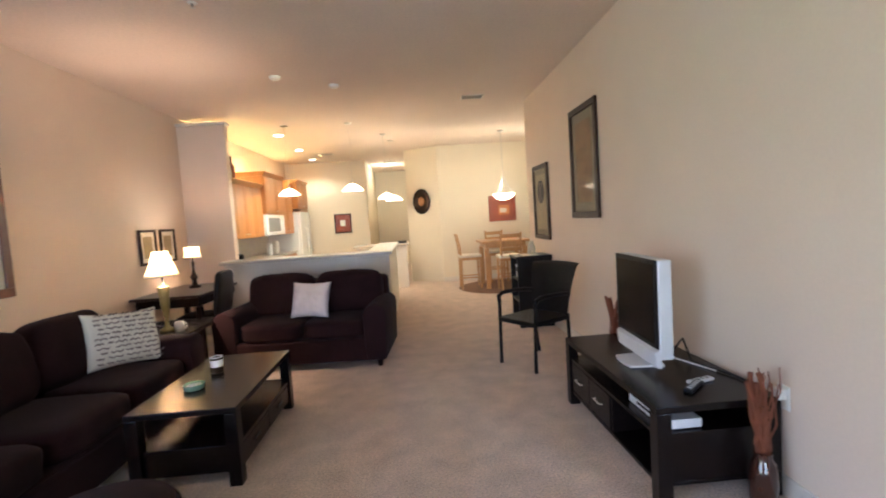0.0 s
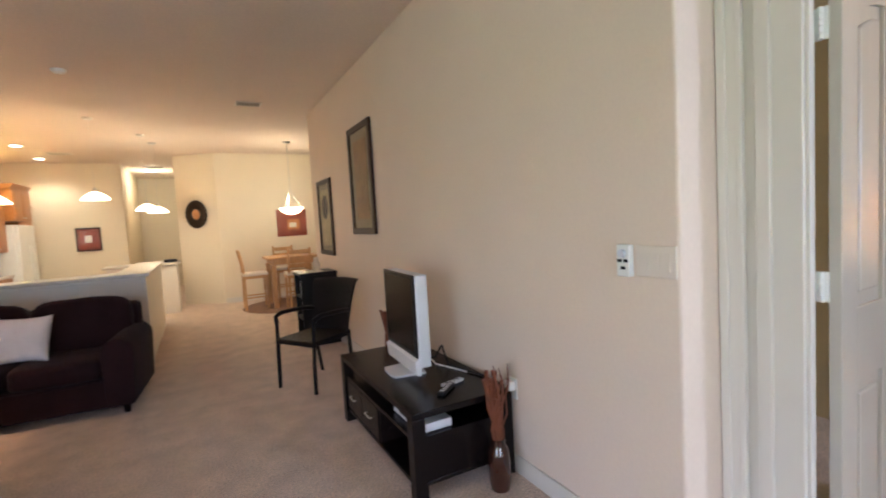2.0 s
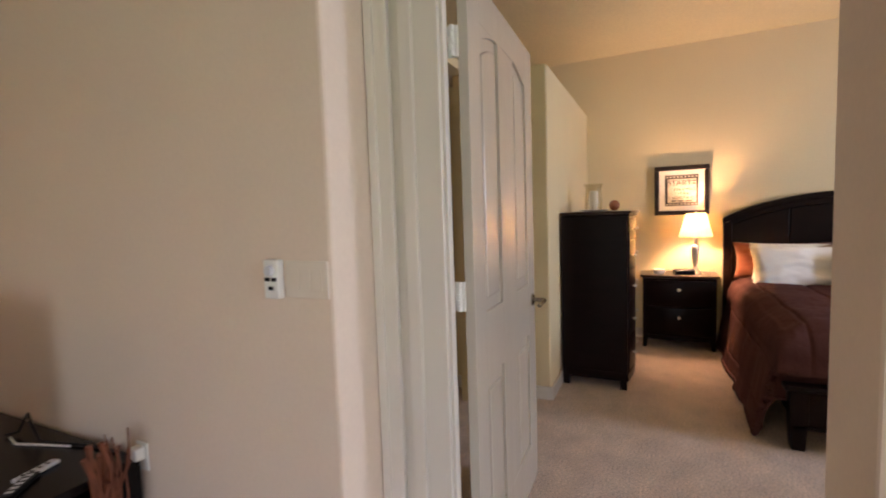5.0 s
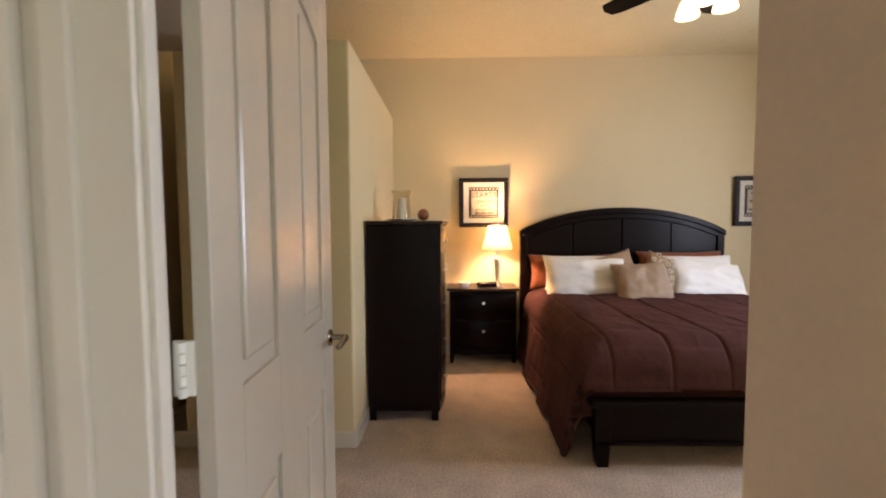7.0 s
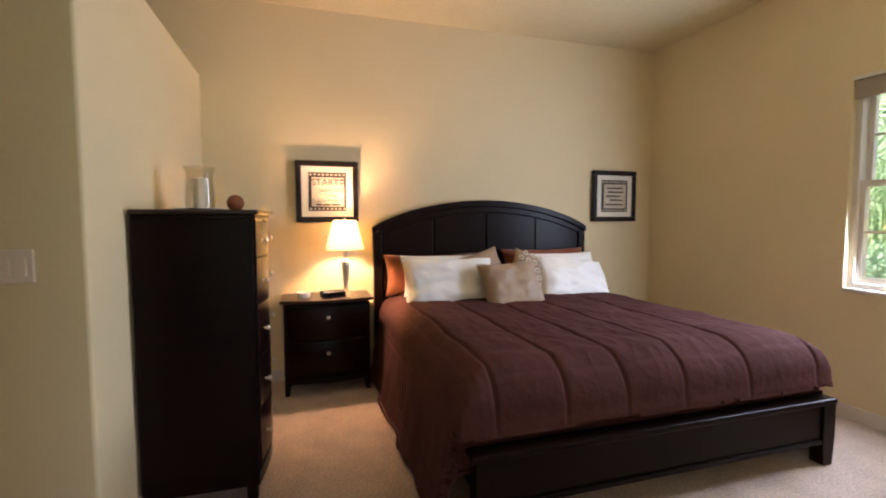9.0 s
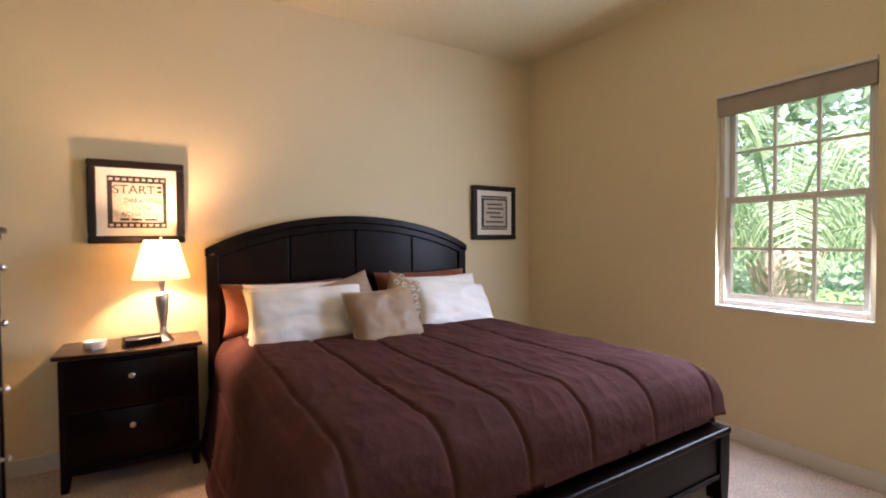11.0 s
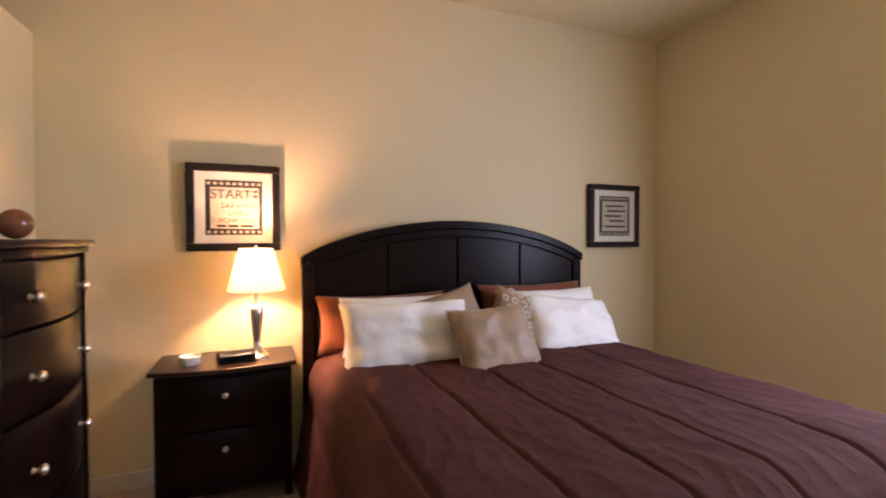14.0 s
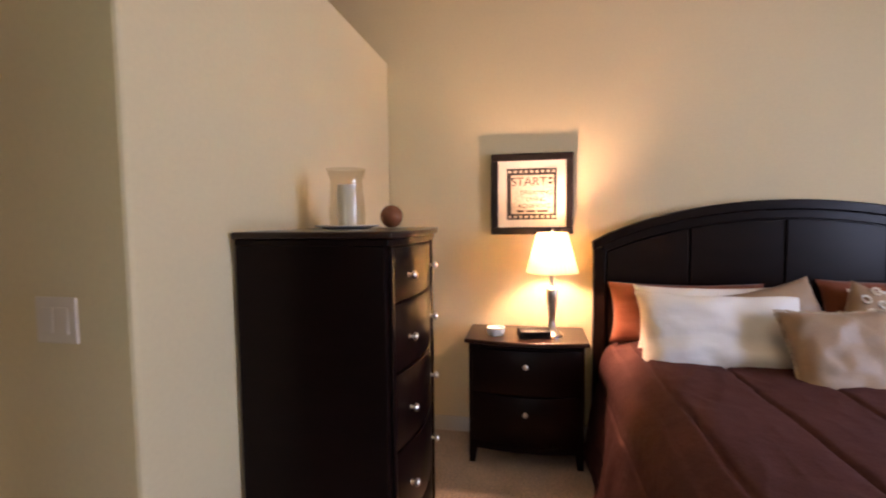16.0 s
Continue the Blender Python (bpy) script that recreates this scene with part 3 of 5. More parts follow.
def bedside_lamp():
    c = thing("table_lamp", pose(6.99, 1.895, 0.74), "lit brushed-metal bedside lamp with a pleated cream shade", "lamp")
    part("base", lathe([(0.062, 0), (0.062, 0.012), (0.052, 0.018), (0.034, 0.035), (0.020, 0.06), (0.016, 0.085)], 28), STEEL, c, "", 50)
    part("stem", lathe([(0.016, 0.085), (0.018, 0.10), (0.026, 0.16), (0.034, 0.235), (0.036, 0.27), (0.030, 0.285), (0.012, 0.292), (0.011, 0.33), (0.017, 0.345), (0.014, 0.37), (0.012, 0.40)], 28), STEEL, c, "brushed nickel column", 50)
    n = 72
    prof = [(0.148, 0.375), (0.128, 0.45), (0.107, 0.53), (0.087, 0.605)]
    bm = shell(prof, n, 0.002)
    for v in bm.verts:
        a = math.atan2(v.co.y, v.co.x)
        k = 1 + 0.010 * math.cos(a * n / 2)
        v.co.x, v.co.y = v.co.x * k, v.co.y * k
    part("shade", bm, SHADE, c, "cream pleated fabric shade, glowing")
    part("finial", lathe([(0.0, 0.60), (0.006, 0.605), (0.008, 0.615), (0.0, 0.63)], 12), STEEL, c)
    return c


bedside_lamp()

c = thing("alarm_clock", pose(6.955, 2.0, 0.741, 0, 0, -78), "small black alarm clock on the nightstand", "clock")
part("case", prism([(-0.06, 0.0), (0.05, 0.0), (0.05, 0.045), (-0.02, 0.056), (-0.06, 0.042)], -0.090, 0.090, "x", 0.006), BLACK, c)
part("display", box(-0.065, 0.065, -0.0625, -0.0605, 0.010, 0.034), SCREEN, c)
c = thing("small_bowl", pose(6.965, 2.22, 0.741), "small round white ceramic dish on the nightstand", "dish")
part("bowl", shell([(0.040, 0.0), (0.052, 0.01), (0.055, 0.045)], 28, 0.006), WHITEPL, c, "", 60)
part("bowl_bottom", lathe([(0.0, 0.0), (0.045, 0.0), (0.045, 0.03), (0.0, 0.032)], 24), MAT, c)

# on the chest
c = thing("hurricane_candle_holder", pose(6.0, 2.735, 1.395), "clear glass hurricane vase on a plate with a candle", "candle holder")
part("plate", lathe([(0.0, 0.0), (0.075, 0.0), (0.125, 0.010), (0.128, 0.014), (0.07, 0.008), (0.0, 0.007)], 36), WHITEPL, c, "white shallow plate", 40)
part("glass", shell([(0.070, 0.012), (0.074, 0.06), (0.066, 0.14), (0.064, 0.19), (0.078, 0.235)], 36, 0.003), glass("smoky_glass", (0.93, 0.91, 0.87)), c, "smoky clear glass cylinder", 60)
part("candle", lathe([(0.0, 0.012), (0.036, 0.012), (0.036, 0.17), (0.030, 0.175), (0.0, 0.172)], 24), MAT, c, "cream pillar candle", 40)
single("decorative_ball", lathe([(0.046 * math.sin(math.pi * i / 14), 0.046 - 0.046 * math.cos(math.pi * i / 14)) for i in range(15)], 28), COPPER, pose(6.06, 2.57, 1.396),
       "glazed copper-brown decorative ball on the chest", "ornament", smooth=60)


# ---- bed ----
def bed():
    b = thing("bed_frame", pose(0, 0, 0), "espresso wooden king bed frame with an arched panel headboard", "bed")
    yl, yr, n = 1.64, -0.44, 24
    arch = lambda y, lo, rise: lo + rise * (1 - ((y - 0.60) / 1.04) ** 2) ** 0.85 if abs((y - 0.6) / 1.04) < 1 else lo
    def band(y0, y1, f_lo, f_hi, x0, x1, bevel=0.0):
        ys = [y0 + (y1 - y0) * i / n for i in range(n + 1)]
        return prism([(y, f_hi(y)) for y in ys] + [(y, f_lo(y)) for y in reversed(ys)], x0, x1, "x", bevel)
    top = lambda y: arch(y, 1.285, 0.235)
    hb = part("headboard", band(yr + 0.05, yl - 0.05, lambda y: 0.35, lambda y: top(y) - 0.03, 7.195, 7.225), ESPRESSO, b)
    part("crown_rail", band(yr - 0.005, yl + 0.005, lambda y: top(y) - 0.055, top, 7.150, 7.232, 0.006), ESPRESSO, hb)
    part("under_moulding", band(yr + 0.05, yl - 0.05, lambda y: top(y) - 0.105, lambda y: top(y) - 0.0555, 7.172, 7.2, 0.004), ESPRESSO, hb)
    edges = (yl - 0.07, 1.10, 0.60, 0.10, yr + 0.07)
    for y in (yl - 0.035, yr + 0.035):
        part("post", box(7.165, 7.228, y - 0.035, y + 0.035, 0.0, 1.24, 0.004), ESPRESSO, b)
    for a, c in zip(edges, edges[1:]):
        lo, hi = c + 0.006, a - 0.006
        part("inset_panel", band(lo, hi, lambda q: 0.5, lambda q: top(q) - 0.112, 7.182, 7.1945, 0.005), ESPRESSO, hb)
    # footboard
    part("footboard", box(4.985, 5.035, -0.46, 1.54, 0.135, 0.345, 0.004), ESPRESSO, b)
    part("foot_cap", box(4.955, 5.055, -0.54, 1.575, 0.345, 0.378, 0.010), ESPRESSO, b)
    part("foot_bead", box(4.972, 4.985, -0.46, 1.54, 0.125, 0.15, 0.004), ESPRESSO, b)
    for y in (1.505, -0.51):
        part("foot_leg", prism([(y + 0.045, 0.345), (y - 0.045, 0.345), (y - 0.045, 0.16), (y - 0.032, 0.0), (y + 0.032, 0.0), (y + 0.045, 0.16)], 4.972, 5.05, "x", 0.004), ESPRESSO, b)
    for y in (1.50, -0.45):
        part("side_rail", box(5.05, 7.165, y - 0.015, y + 0.015, 0.14, 0.34, 0.004), ESPRESSO, b)
    return b


bed()
c = thing("mattress", pose(0, 0, 0), "thick mattress on the bed frame, under the comforter", "mattress")
part("box_spring", box(5.08, 7.14, -0.42, 1.47, 0.20, 0.40, 0.02), LINEN, c)
part("mattress_core", box(5.08, 7.14, -0.42, 1.47, 0.401, 0.64, 0.04), LINEN, c)


def comforter():
    """One draped sheet: flat on the bed, over the foot and both sides, channels stitched along and across."""
    bm = bmesh.new()
    x0, x1, yc, hw = 5.0, 7.10, 0.57, 1.03
    top, r = 0.702, 0.20
    over_side, over_foot = 0.62, 0.36
    nx, ny = 200, 440
    L = (x1 - x0) + over_foot
    Wd = 2 * hw + 2 * over_side
    seams_y = (-1.58, -1.27, -0.93, -0.52, -0.11, 0.22, 0.54, 0.88, 1.20, 1.50)
    def bend(s, edge):
        """Distance s past the flat; returns the outward run and the drop."""
        if s <= 0:
            return s, 0.0
        q = r * math.pi / 2
        if s < q:
            a = s / r
            return r * math.sin(a), r * (1 - math.cos(a))
        return r + 0.16 * (s - q), r + 0.98 * (s - q)
    rows = []
    for i in range(nx + 1):
        row = []
        u = i / nx * L                       # from the head to the foot's hem
        for j in range(ny + 1):
            v = -Wd / 2 + j / ny * Wd
            sf = u - (x1 - x0 - r)
            runf, dropf = bend(sf, 0)
            sv = abs(v) - (hw - r)
            runs, drops = bend(sv, 0)
            sg = 1 if v > 0 else -1
            x = x1 - ((x1 - x0 - r) + runf if sf > 0 else u)
            y = yc + (sg * ((hw - r) + runs) if sv > 0 else v)
            drop = max(dropf, drops) if min(dropf, drops) <= 0 else (dropf ** 3 + drops ** 3) ** (1 / 3)
            # stitched channels
            d1 = min(abs(v - s) for s in seams_y)
            d2 = min(abs(u - 2.28), abs(u - 1.76) if v < -0.5 else 1.0)
            puff = 0.014 * (1 - math.exp(-(d1 / 0.010) ** 2)) * (1 - 0.8 * math.exp(-(d2 / 0.012) ** 2)) + 0.005 * math.cos(min(d1 / 0.17, 1) * 1.2 - 1.2)
            w = 0.012 * noise.noise(Vector((x * 3.1, y * 3.1, drop * 2))) + 0.005 * (1 - abs(noise.noise(Vector((x * 6 + 9, y * 11, drop * 4))))) ** 3 + 0.005 * noise.noise(Vector((x * 9, y * 9, drop * 7 + 5)))
            fold = 0.0
            if drop > r:
                k = min((drop - r) / 0.25, 1)
                fold = k * (0.013 * math.sin((x if sv > 0 else y) * 9 + 2 * noise.noise(Vector((x * 2, y * 2, 0)))) + 0.016 * noise.noise(Vector((x * 8, y * 8, drop * 2))))
            z = top - drop + (puff + w if drop < r else 0.3 * w)
            if sv > r * 0.8:
                y += sg * (fold + puff * 0.6)
            if sf > r * 0.8:
                x -= fold * 0.35 + puff * 0.4
            # the foot part is tucked behind the foot rail
            if v < 0 and sv > -0.25:
                y -= 0.07 * min(max((u - 1.2) / 0.8, 0), 1) * min((sv + 0.25) / 0.35, 1)
            if z < 0.43:
                x = max(x, 5.068)
            elif sf > 0:
                x = max(x, 4.985)
            row.append(bm.verts.new((x, y, max(z, 0.03))))
        rows.append(row)
    for a, b in zip(rows, rows[1:]):
        for j in range(ny):
            bm.faces.new((a[j], a[j + 1], b[j + 1], b[j]))
    rim_foot = [v.co.copy() for v in rows[-1][::5]]
    rim_near, rim_far = [r[-1].co.copy() for r in rows[::5]], [r[0].co.copy() for r in rows[::5]]
    ob = single("comforter", bm, QUILT, Matrix(), "dark brown quilted comforter spread over the bed, hanging at the sides", "comforter", smooth=80)
    for edge in (rim_foot, rim_near, rim_far):
        part("rolled_hem", tube(edge, 0.013, 6), QUILT, ob, "", 60)
    sol = ob.modifiers.new("thickness", "SOLIDIFY")
    sol.thickness, sol.offset = 0.02, -1
    return ob


comforter()


def soft(name, w, h, t, m, mat, label, seed, wrinkle=0.010):
    return single(name, pillow(w, h, t, seed, wrinkle), mat, m, label, "pillow", "pillows on the bed", smooth=80)


# pillows lean on the headboard: local y is the pillow's thickness, z its height
def lean(x, y, z, back, turn=0.0, roll=0.0):
    return pose(x, y, z, 0, 0, 90 + turn) @ pose(0, 0, 0, back, roll, 0)


soft("rust_pillow", 0.84, 0.36, 0.17, lean(7.03, 1.15, 0.70, 14), RUST, "rust-orange pillow sham leaning on the headboard", 1)
soft("rust_pillow", 0.86, 0.37, 0.17, lean(7.03, 0.05, 0.72, 14), RUST, "rust-orange pillow sham leaning on the headboard", 2)
soft("white_pillow", 0.74, 0.38, 0.19, lean(6.87, 1.08, 0.69, 18, 0), LINEN, "plump white pillow behind the front one", 3)
soft("white_pillow", 0.78, 0.43, 0.20, lean(6.66, 1.09, 0.64, 24, -2), LINEN, "plump white pillow propped upright on the bed", 4, 0.013)
soft("white_pillow", 0.80, 0.38, 0.19, lean(6.88, 0.0, 0.685, 18, 0), LINEN, "plump white pillow behind the front one", 5)
soft("white_pillow", 0.72, 0.44, 0.17, lean(6.62, -0.03, 0.65, 38, 2, -7), LINEN, "white pillow slumped against the others", 6, 0.014)
soft("gold_cushion", 0.46, 0.40, 0.15, lean(6.76, 0.76, 0.70, 20, 3, 14), GOLD, "bronze satin square cushion", 7)
ob = soft("patterned_cushion", 0.42, 0.42, 0.14, lean(6.70, 0.42, 0.68, 28, -6, -24), GOLD, "bronze cushion with white embroidered dots", 8)
front = soft("gold_cushion", 0.50, 0.41, 0.17, lean(6.42, 0.64, 0.645, 30, 3, 2), GOLD, "bronze satin cushion in front of the pillows", 9)
# embroidered rings on the patterned cushion
STITCH = material("cream_embroidery", (0.72, 0.66, 0.54), 0.7, var=0.05, scale=20)
FRINGE = material("beige_fringe", (0.52, 0.43, 0.31), 0.8, var=0.2, scale=40, bump=0.6, bump_scale=90)
rim = []
for k in range(160):
    side, a = divmod(k / 40, 1)
    a = 2 * a - 1
    u, v = ((a, -1), (1, a), (-a, 1), (-1, -a))[int(side)]
    jig = 0.004 * math.sin(k * 2.6) + 0.003 * math.sin(k * 1.1)
    rim.append(((0.25 * u) * (1 - 0.075 * (1 - v * v) * abs(u) ** 5) * 1.02 + jig, jig, 0.205 + 0.205 * v * (1 - 0.10 * (1 - u * u) * abs(v) ** 5) * 1.02 - jig))
part("fringe", tube(rim + rim[:1], 0.0065, 5), FRINGE, front, "pale beige fringe", 60)
for i in range(6):
    for j in range(6):
        px, pz = (i - 2.5) * 0.066 + (0.033 if j % 2 else -0.0), 0.22 + (j - 2.5) * 0.060
        if abs(px) > 0.19:
            continue
        u, v = px / 0.23, (pz - 0.22) / 0.22
        y = 0.07 * ((1 - u ** 4) * (1 - v ** 4)) ** 0.55 + 0.008
        part("embroidered_dot", tube([(px + 0.020 * math.cos(a), y, pz + 0.016 * math.sin(a)) for a in [2 * math.pi * k / 10 for k in range(11)]], 0.0055, 5), STITCH, ob)


# ---- bedroom pictures ----
def saying(y, lines, extra):
    c = thing("framed_print", pose(7.247, y, 1.58, 0, 0, -90), "black-framed typographic print with a white mat", "picture", "bedroom prints")
    s, w = 0.253, 0.045
    bm = box(-s, s, -0.052, 0, s - w, s, 0.008)
    box(-s, s, -0.052, 0, -s, -s + w, 0.008, bm)
    box(-s, -s + w, -0.050, 0, -s + w, s - w, 0.008, bm)
    box(s - w, s, -0.050, 0, -s + w, s - w, 0.008, bm)
    part("frame", bm, FRAME, c, "black moulded frame")
    part("mat", box(-s + w, s - w, -0.034, -0.004, -s + w, s - w), MAT, c, "white mat board")
    k = 1.14
    p = part("print", box(-0.135 * k, 0.135 * k, -0.0365, -0.0341, -0.14 * k, 0.14 * k), INK, c, "black-edged print")
    part("print_paper", box(-0.112 * k, 0.118 * k, -0.0375, -0.0366, -0.108 * k, 0.104 * k), PAPER, p)
    for row in (-0.125 * k, 0.123 * k):
        for h in range(9):
            xx = (-0.118 + h * 0.0295) * k
            part("perforation", box(xx - 0.010, xx + 0.010, -0.0376, -0.0366, row - 0.008, row + 0.008), PAPER, p)
    flat = Matrix.Rotation(math.pi / 2, 4, "X")
    for text, size, x, z in lines:
        words(text, size * k, INK, p, Matrix.Translation((x * k, -0.0377, z * k)) @ flat)
    for x0, x1, z in extra:
        part("unreadable_line", box(x0 * k, x1 * k, -0.0384, -0.0376, z * k - 0.007, z * k + 0.007), INK, p)
    return c


saying(2.013, [("START", 0.066, -0.015, 0.066), ("DREAMING", 0.034, 0.025, 0.008), ("LIVING", 0.034, 0.025, -0.030), ("ACHIEVING", 0.034, 0.012, -0.066)],
       [(-0.08, -0.04, -0.094), (-0.03, 0.02, -0.094), (0.03, 0.09, -0.094), (0.09, 0.112, 0.085), (0.09, 0.112, 0.06)])
saying(-0.81, [], [(-0.08, 0.08, 0.07), (-0.07, 0.09, 0.035), (-0.09, 0.06, 0.0), (-0.05, 0.09, -0.035), (-0.09, 0.09, -0.075)])


def switch_plate(m, gangs, label):
    c = thing("light_switch", m, label, "light switch")
    w = 0.046 * gangs + 0.03
    part("plate", box(-w / 2, w / 2, -0.007, 0, -0.058, 0.058, 0.003), PLATE, c)
    for k in range(gangs):
        x = (k - (gangs - 1) / 2) * 0.046
        part("rocker", prism([(-0.007, -0.033), (-0.012, -0.033), (-0.0085, 0.033), (-0.007, 0.033)], x - 0.016, x + 0.016, "x", 0.001), PLATE, c)
    return c


switch_plate(pose(5.199, 3.165, 1.19, 0, 0, -90), 2, "white two-gang rocker switch plate on the closet wall")


def ceiling_fan():
    c = thing("ceiling_fan", pose(5.17, 0.90, BC), "dark-bladed ceiling fan with a lit glass light kit", "ceiling fan")
    part("canopy", lathe([(0.0, -0.001), (0.07, -0.001), (0.065, -0.04), (0.02, -0.06), (0.0, -0.06)], 24), BRONZE, c, "", 40)
    part("downrod", lathe([(0.012, -0.05), (0.012, -0.16)], 12), BRONZE, c)
    part("motor", lathe([(0.03, -0.14), (0.09, -0.16), (0.12, -0.20), (0.12, -0.26), (0.08, -0.30), (0.05, -0.32), (0.0, -0.32)], 32), BRONZE, c, "", 40)
    for k in range(5):
        a = 2 * math.pi * k / 5 + 1.95
        m3 = Matrix.Rotation(a, 4, "Z") @ Matrix.Rotation(radians(11), 4, "X")
        bm = prism([(0.20, -0.05), (0.30, -0.065), (0.55, -0.072), (0.62, -0.06), (0.645, 0.0), (0.62, 0.06), (0.55, 0.072), (0.30, 0.065), (0.20, 0.05)], -0.003, 0.003, "z", 0.001)
        bmesh.ops.transform(bm, matrix=Matrix.Translation((0, 0, -0.26)) @ m3, verts=bm.verts)
        bl = part("blade", bm, ESPRESSO, c)
        bm = prism([(0.10, -0.02), (0.24, -0.03), (0.24, 0.03), (0.10, 0.02)], -0.009, -0.004, "z")
        bmesh.ops.transform(bm, matrix=Matrix.Translation((0, 0, -0.26)) @ m3, verts=bm.verts)
        part("blade_iron", bm, BRONZE, bl)
    part("light_fitter", lathe([(0.05, -0.32), (0.06, -0.34), (0.05, -0.39), (0.0, -0.40)], 24), BRONZE, c, "", 40)
    for k in range(3):
        a = 2 * math.pi * k / 3 + 0.5
        x, y = 0.11 * math.cos(a), 0.11 * math.sin(a)
        arm = part("light_arm", tube([(0.04 * math.cos(a), 0.04 * math.sin(a), -0.37), (x, y, -0.365)], 0.008), BRONZE, c)
        part("glass_shade", shell([(0.025, -0.37), (0.04, -0.39), (0.058, -0.44), (0.068, -0.475)], 20, 0.003, (x, y, 0)), FANSHADE, arm, "frosted glass bell shade, lit", 60)
    return c


ceiling_fan()

# ---- living room ----
def sofa_like(name, m, w, seats, label, depth=0.92, back_h=0.88, arm_h=0.62):
    """A sofa facing -y, its front on local y = 0, its middle on x = 0."""
    s = thing(name, m, label, "sofa", "brown sofas")
    aw = 0.20
    part("base", box(-w / 2 + 0.02, w / 2 - 0.02, 0.04, depth, 0.06, 0.30, 0.02), SOFA, s)
    part("front_skirt", box(-w / 2 + aw - 0.01, w / 2 - aw + 0.01, 0.02, 0.06, 0.07, 0.29, 0.015), SOFA, s)
    for sx in (-1, 1):
        for y in (0.08, depth - 0.08):
            part("foot", lathe([(0.022, 0.0), (0.03, 0.07)], 12, at=(sx * (w / 2 - 0.08), y, 0)), ESPRESSO, s)
        x = sx * (w / 2 - aw / 2)
        prof = []
        for i in range(9):
            a = math.pi * i / 8
            prof.append((x + 0.115 * math.cos(a) , arm_h - 0.115 + 0.115 * math.sin(a)))
        outline = [(x + 0.095, 0.08)] + prof + [(x - 0.095, 0.08)]
        bm = prism(outline, 0.0, depth - 0.06, "y", 0.012)
        part("arm", bm, SOFA, s, "", 40)
    part("back_frame", box(-w / 2 + 0.06, w / 2 - 0.06, depth - 0.20, depth, 0.25, back_h - 0.08, 0.05, seg=3), SOFA, s, "", 50)
    cw = (w - 2 * aw) / seats
    for k in range(seats):
        x = -w / 2 + aw + cw * (k + 0.5)
        bm = cushion(cw - 0.006, 0.66, 0.19, 0.18, wrinkle=0.008, seed=k + w)
        bmesh.ops.translate(bm, vec=(x, 0.35, 0.285), verts=bm.verts)
        part("seat_cushion", bm, SOFA, s, "", 70)
        bm = cushion(cw + (0.10 if seats == 2 else 0.02), 0.24, 0.47, 0.24, wrinkle=0.012, seed=k + 5 + w)
        bmesh.ops.transform(bm, matrix=Matrix.Translation((x + (0.05 if seats == 2 else 0) * (1 if k else -1), depth - 0.27, 0.44)) @ Matrix.Rotation(radians(-10), 4, "X"), verts=bm.verts)
        part("back_cushion", bm, SOFA, s, "", 70)
    return s


sofa_like("sofa", pose(-0.50, 4.75, 0, 0, 0, 90), 2.40, 3, "dark brown microfibre three-seat sofa along the wall")
sofa_like("loveseat", pose(0.10, 6.58, 0, 0, 0, -5.0), 1.68, 2, "dark brown microfibre loveseat before the kitchen bar", 0.90, 0.90)


def throw(name, m, w, h, mat, label, seed):
    return single(name, pillow(w, h, 0.15, seed, 0.008), mat, m, label, "cushion", smooth=80)


throw("white_throw_pillow", pose(0.155, 6.83, 0.475, 0, 0, -7) @ pose(0, 0, 0, -22, 2, 0), 0.40, 0.38, material("pale_lilac_linen", (0.66, 0.58, 0.56), 0.85, var=0.04, scale=8, bump=0.4, bump_scale=40, dist=0.004), "plain pale square throw pillow on the loveseat", 21)
tp = throw("lettered_throw_pillow", pose(-0.88, 5.58, 0.475, 0, 0, 52) @ pose(0, 0, 0, -20, 4, 0), 0.50, 0.42, MAT, "cream throw pillow printed with dark script lines", 22)
rng = random.Random(4)
SCRIPT = material("grey_brown_script", (0.20, 0.155, 0.14), 0.8, var=0.3, scale=30)
for r in range(11):
    x = -0.21 + rng.random() * 0.04
    while x < 0.18:
        ln = 0.03 + rng.random() * 0.07
        z, u = 0.035 + r * 0.035, 0
        uu, vv = (x + ln / 2) / 0.25, (z - 0.21) / 0.21
        y = -(0.075 * max((1 - uu ** 4) * (1 - vv ** 4), 0) ** 0.55) - 0.010
        part("script_mark", tube([(x + ln * k / 6, y, z + 0.007 * math.sin(k * 2.1 + r)) for k in range(7)], 0.0048, 4), SCRIPT, tp)
        x += ln + 0.012 + rng.random() * 0.015


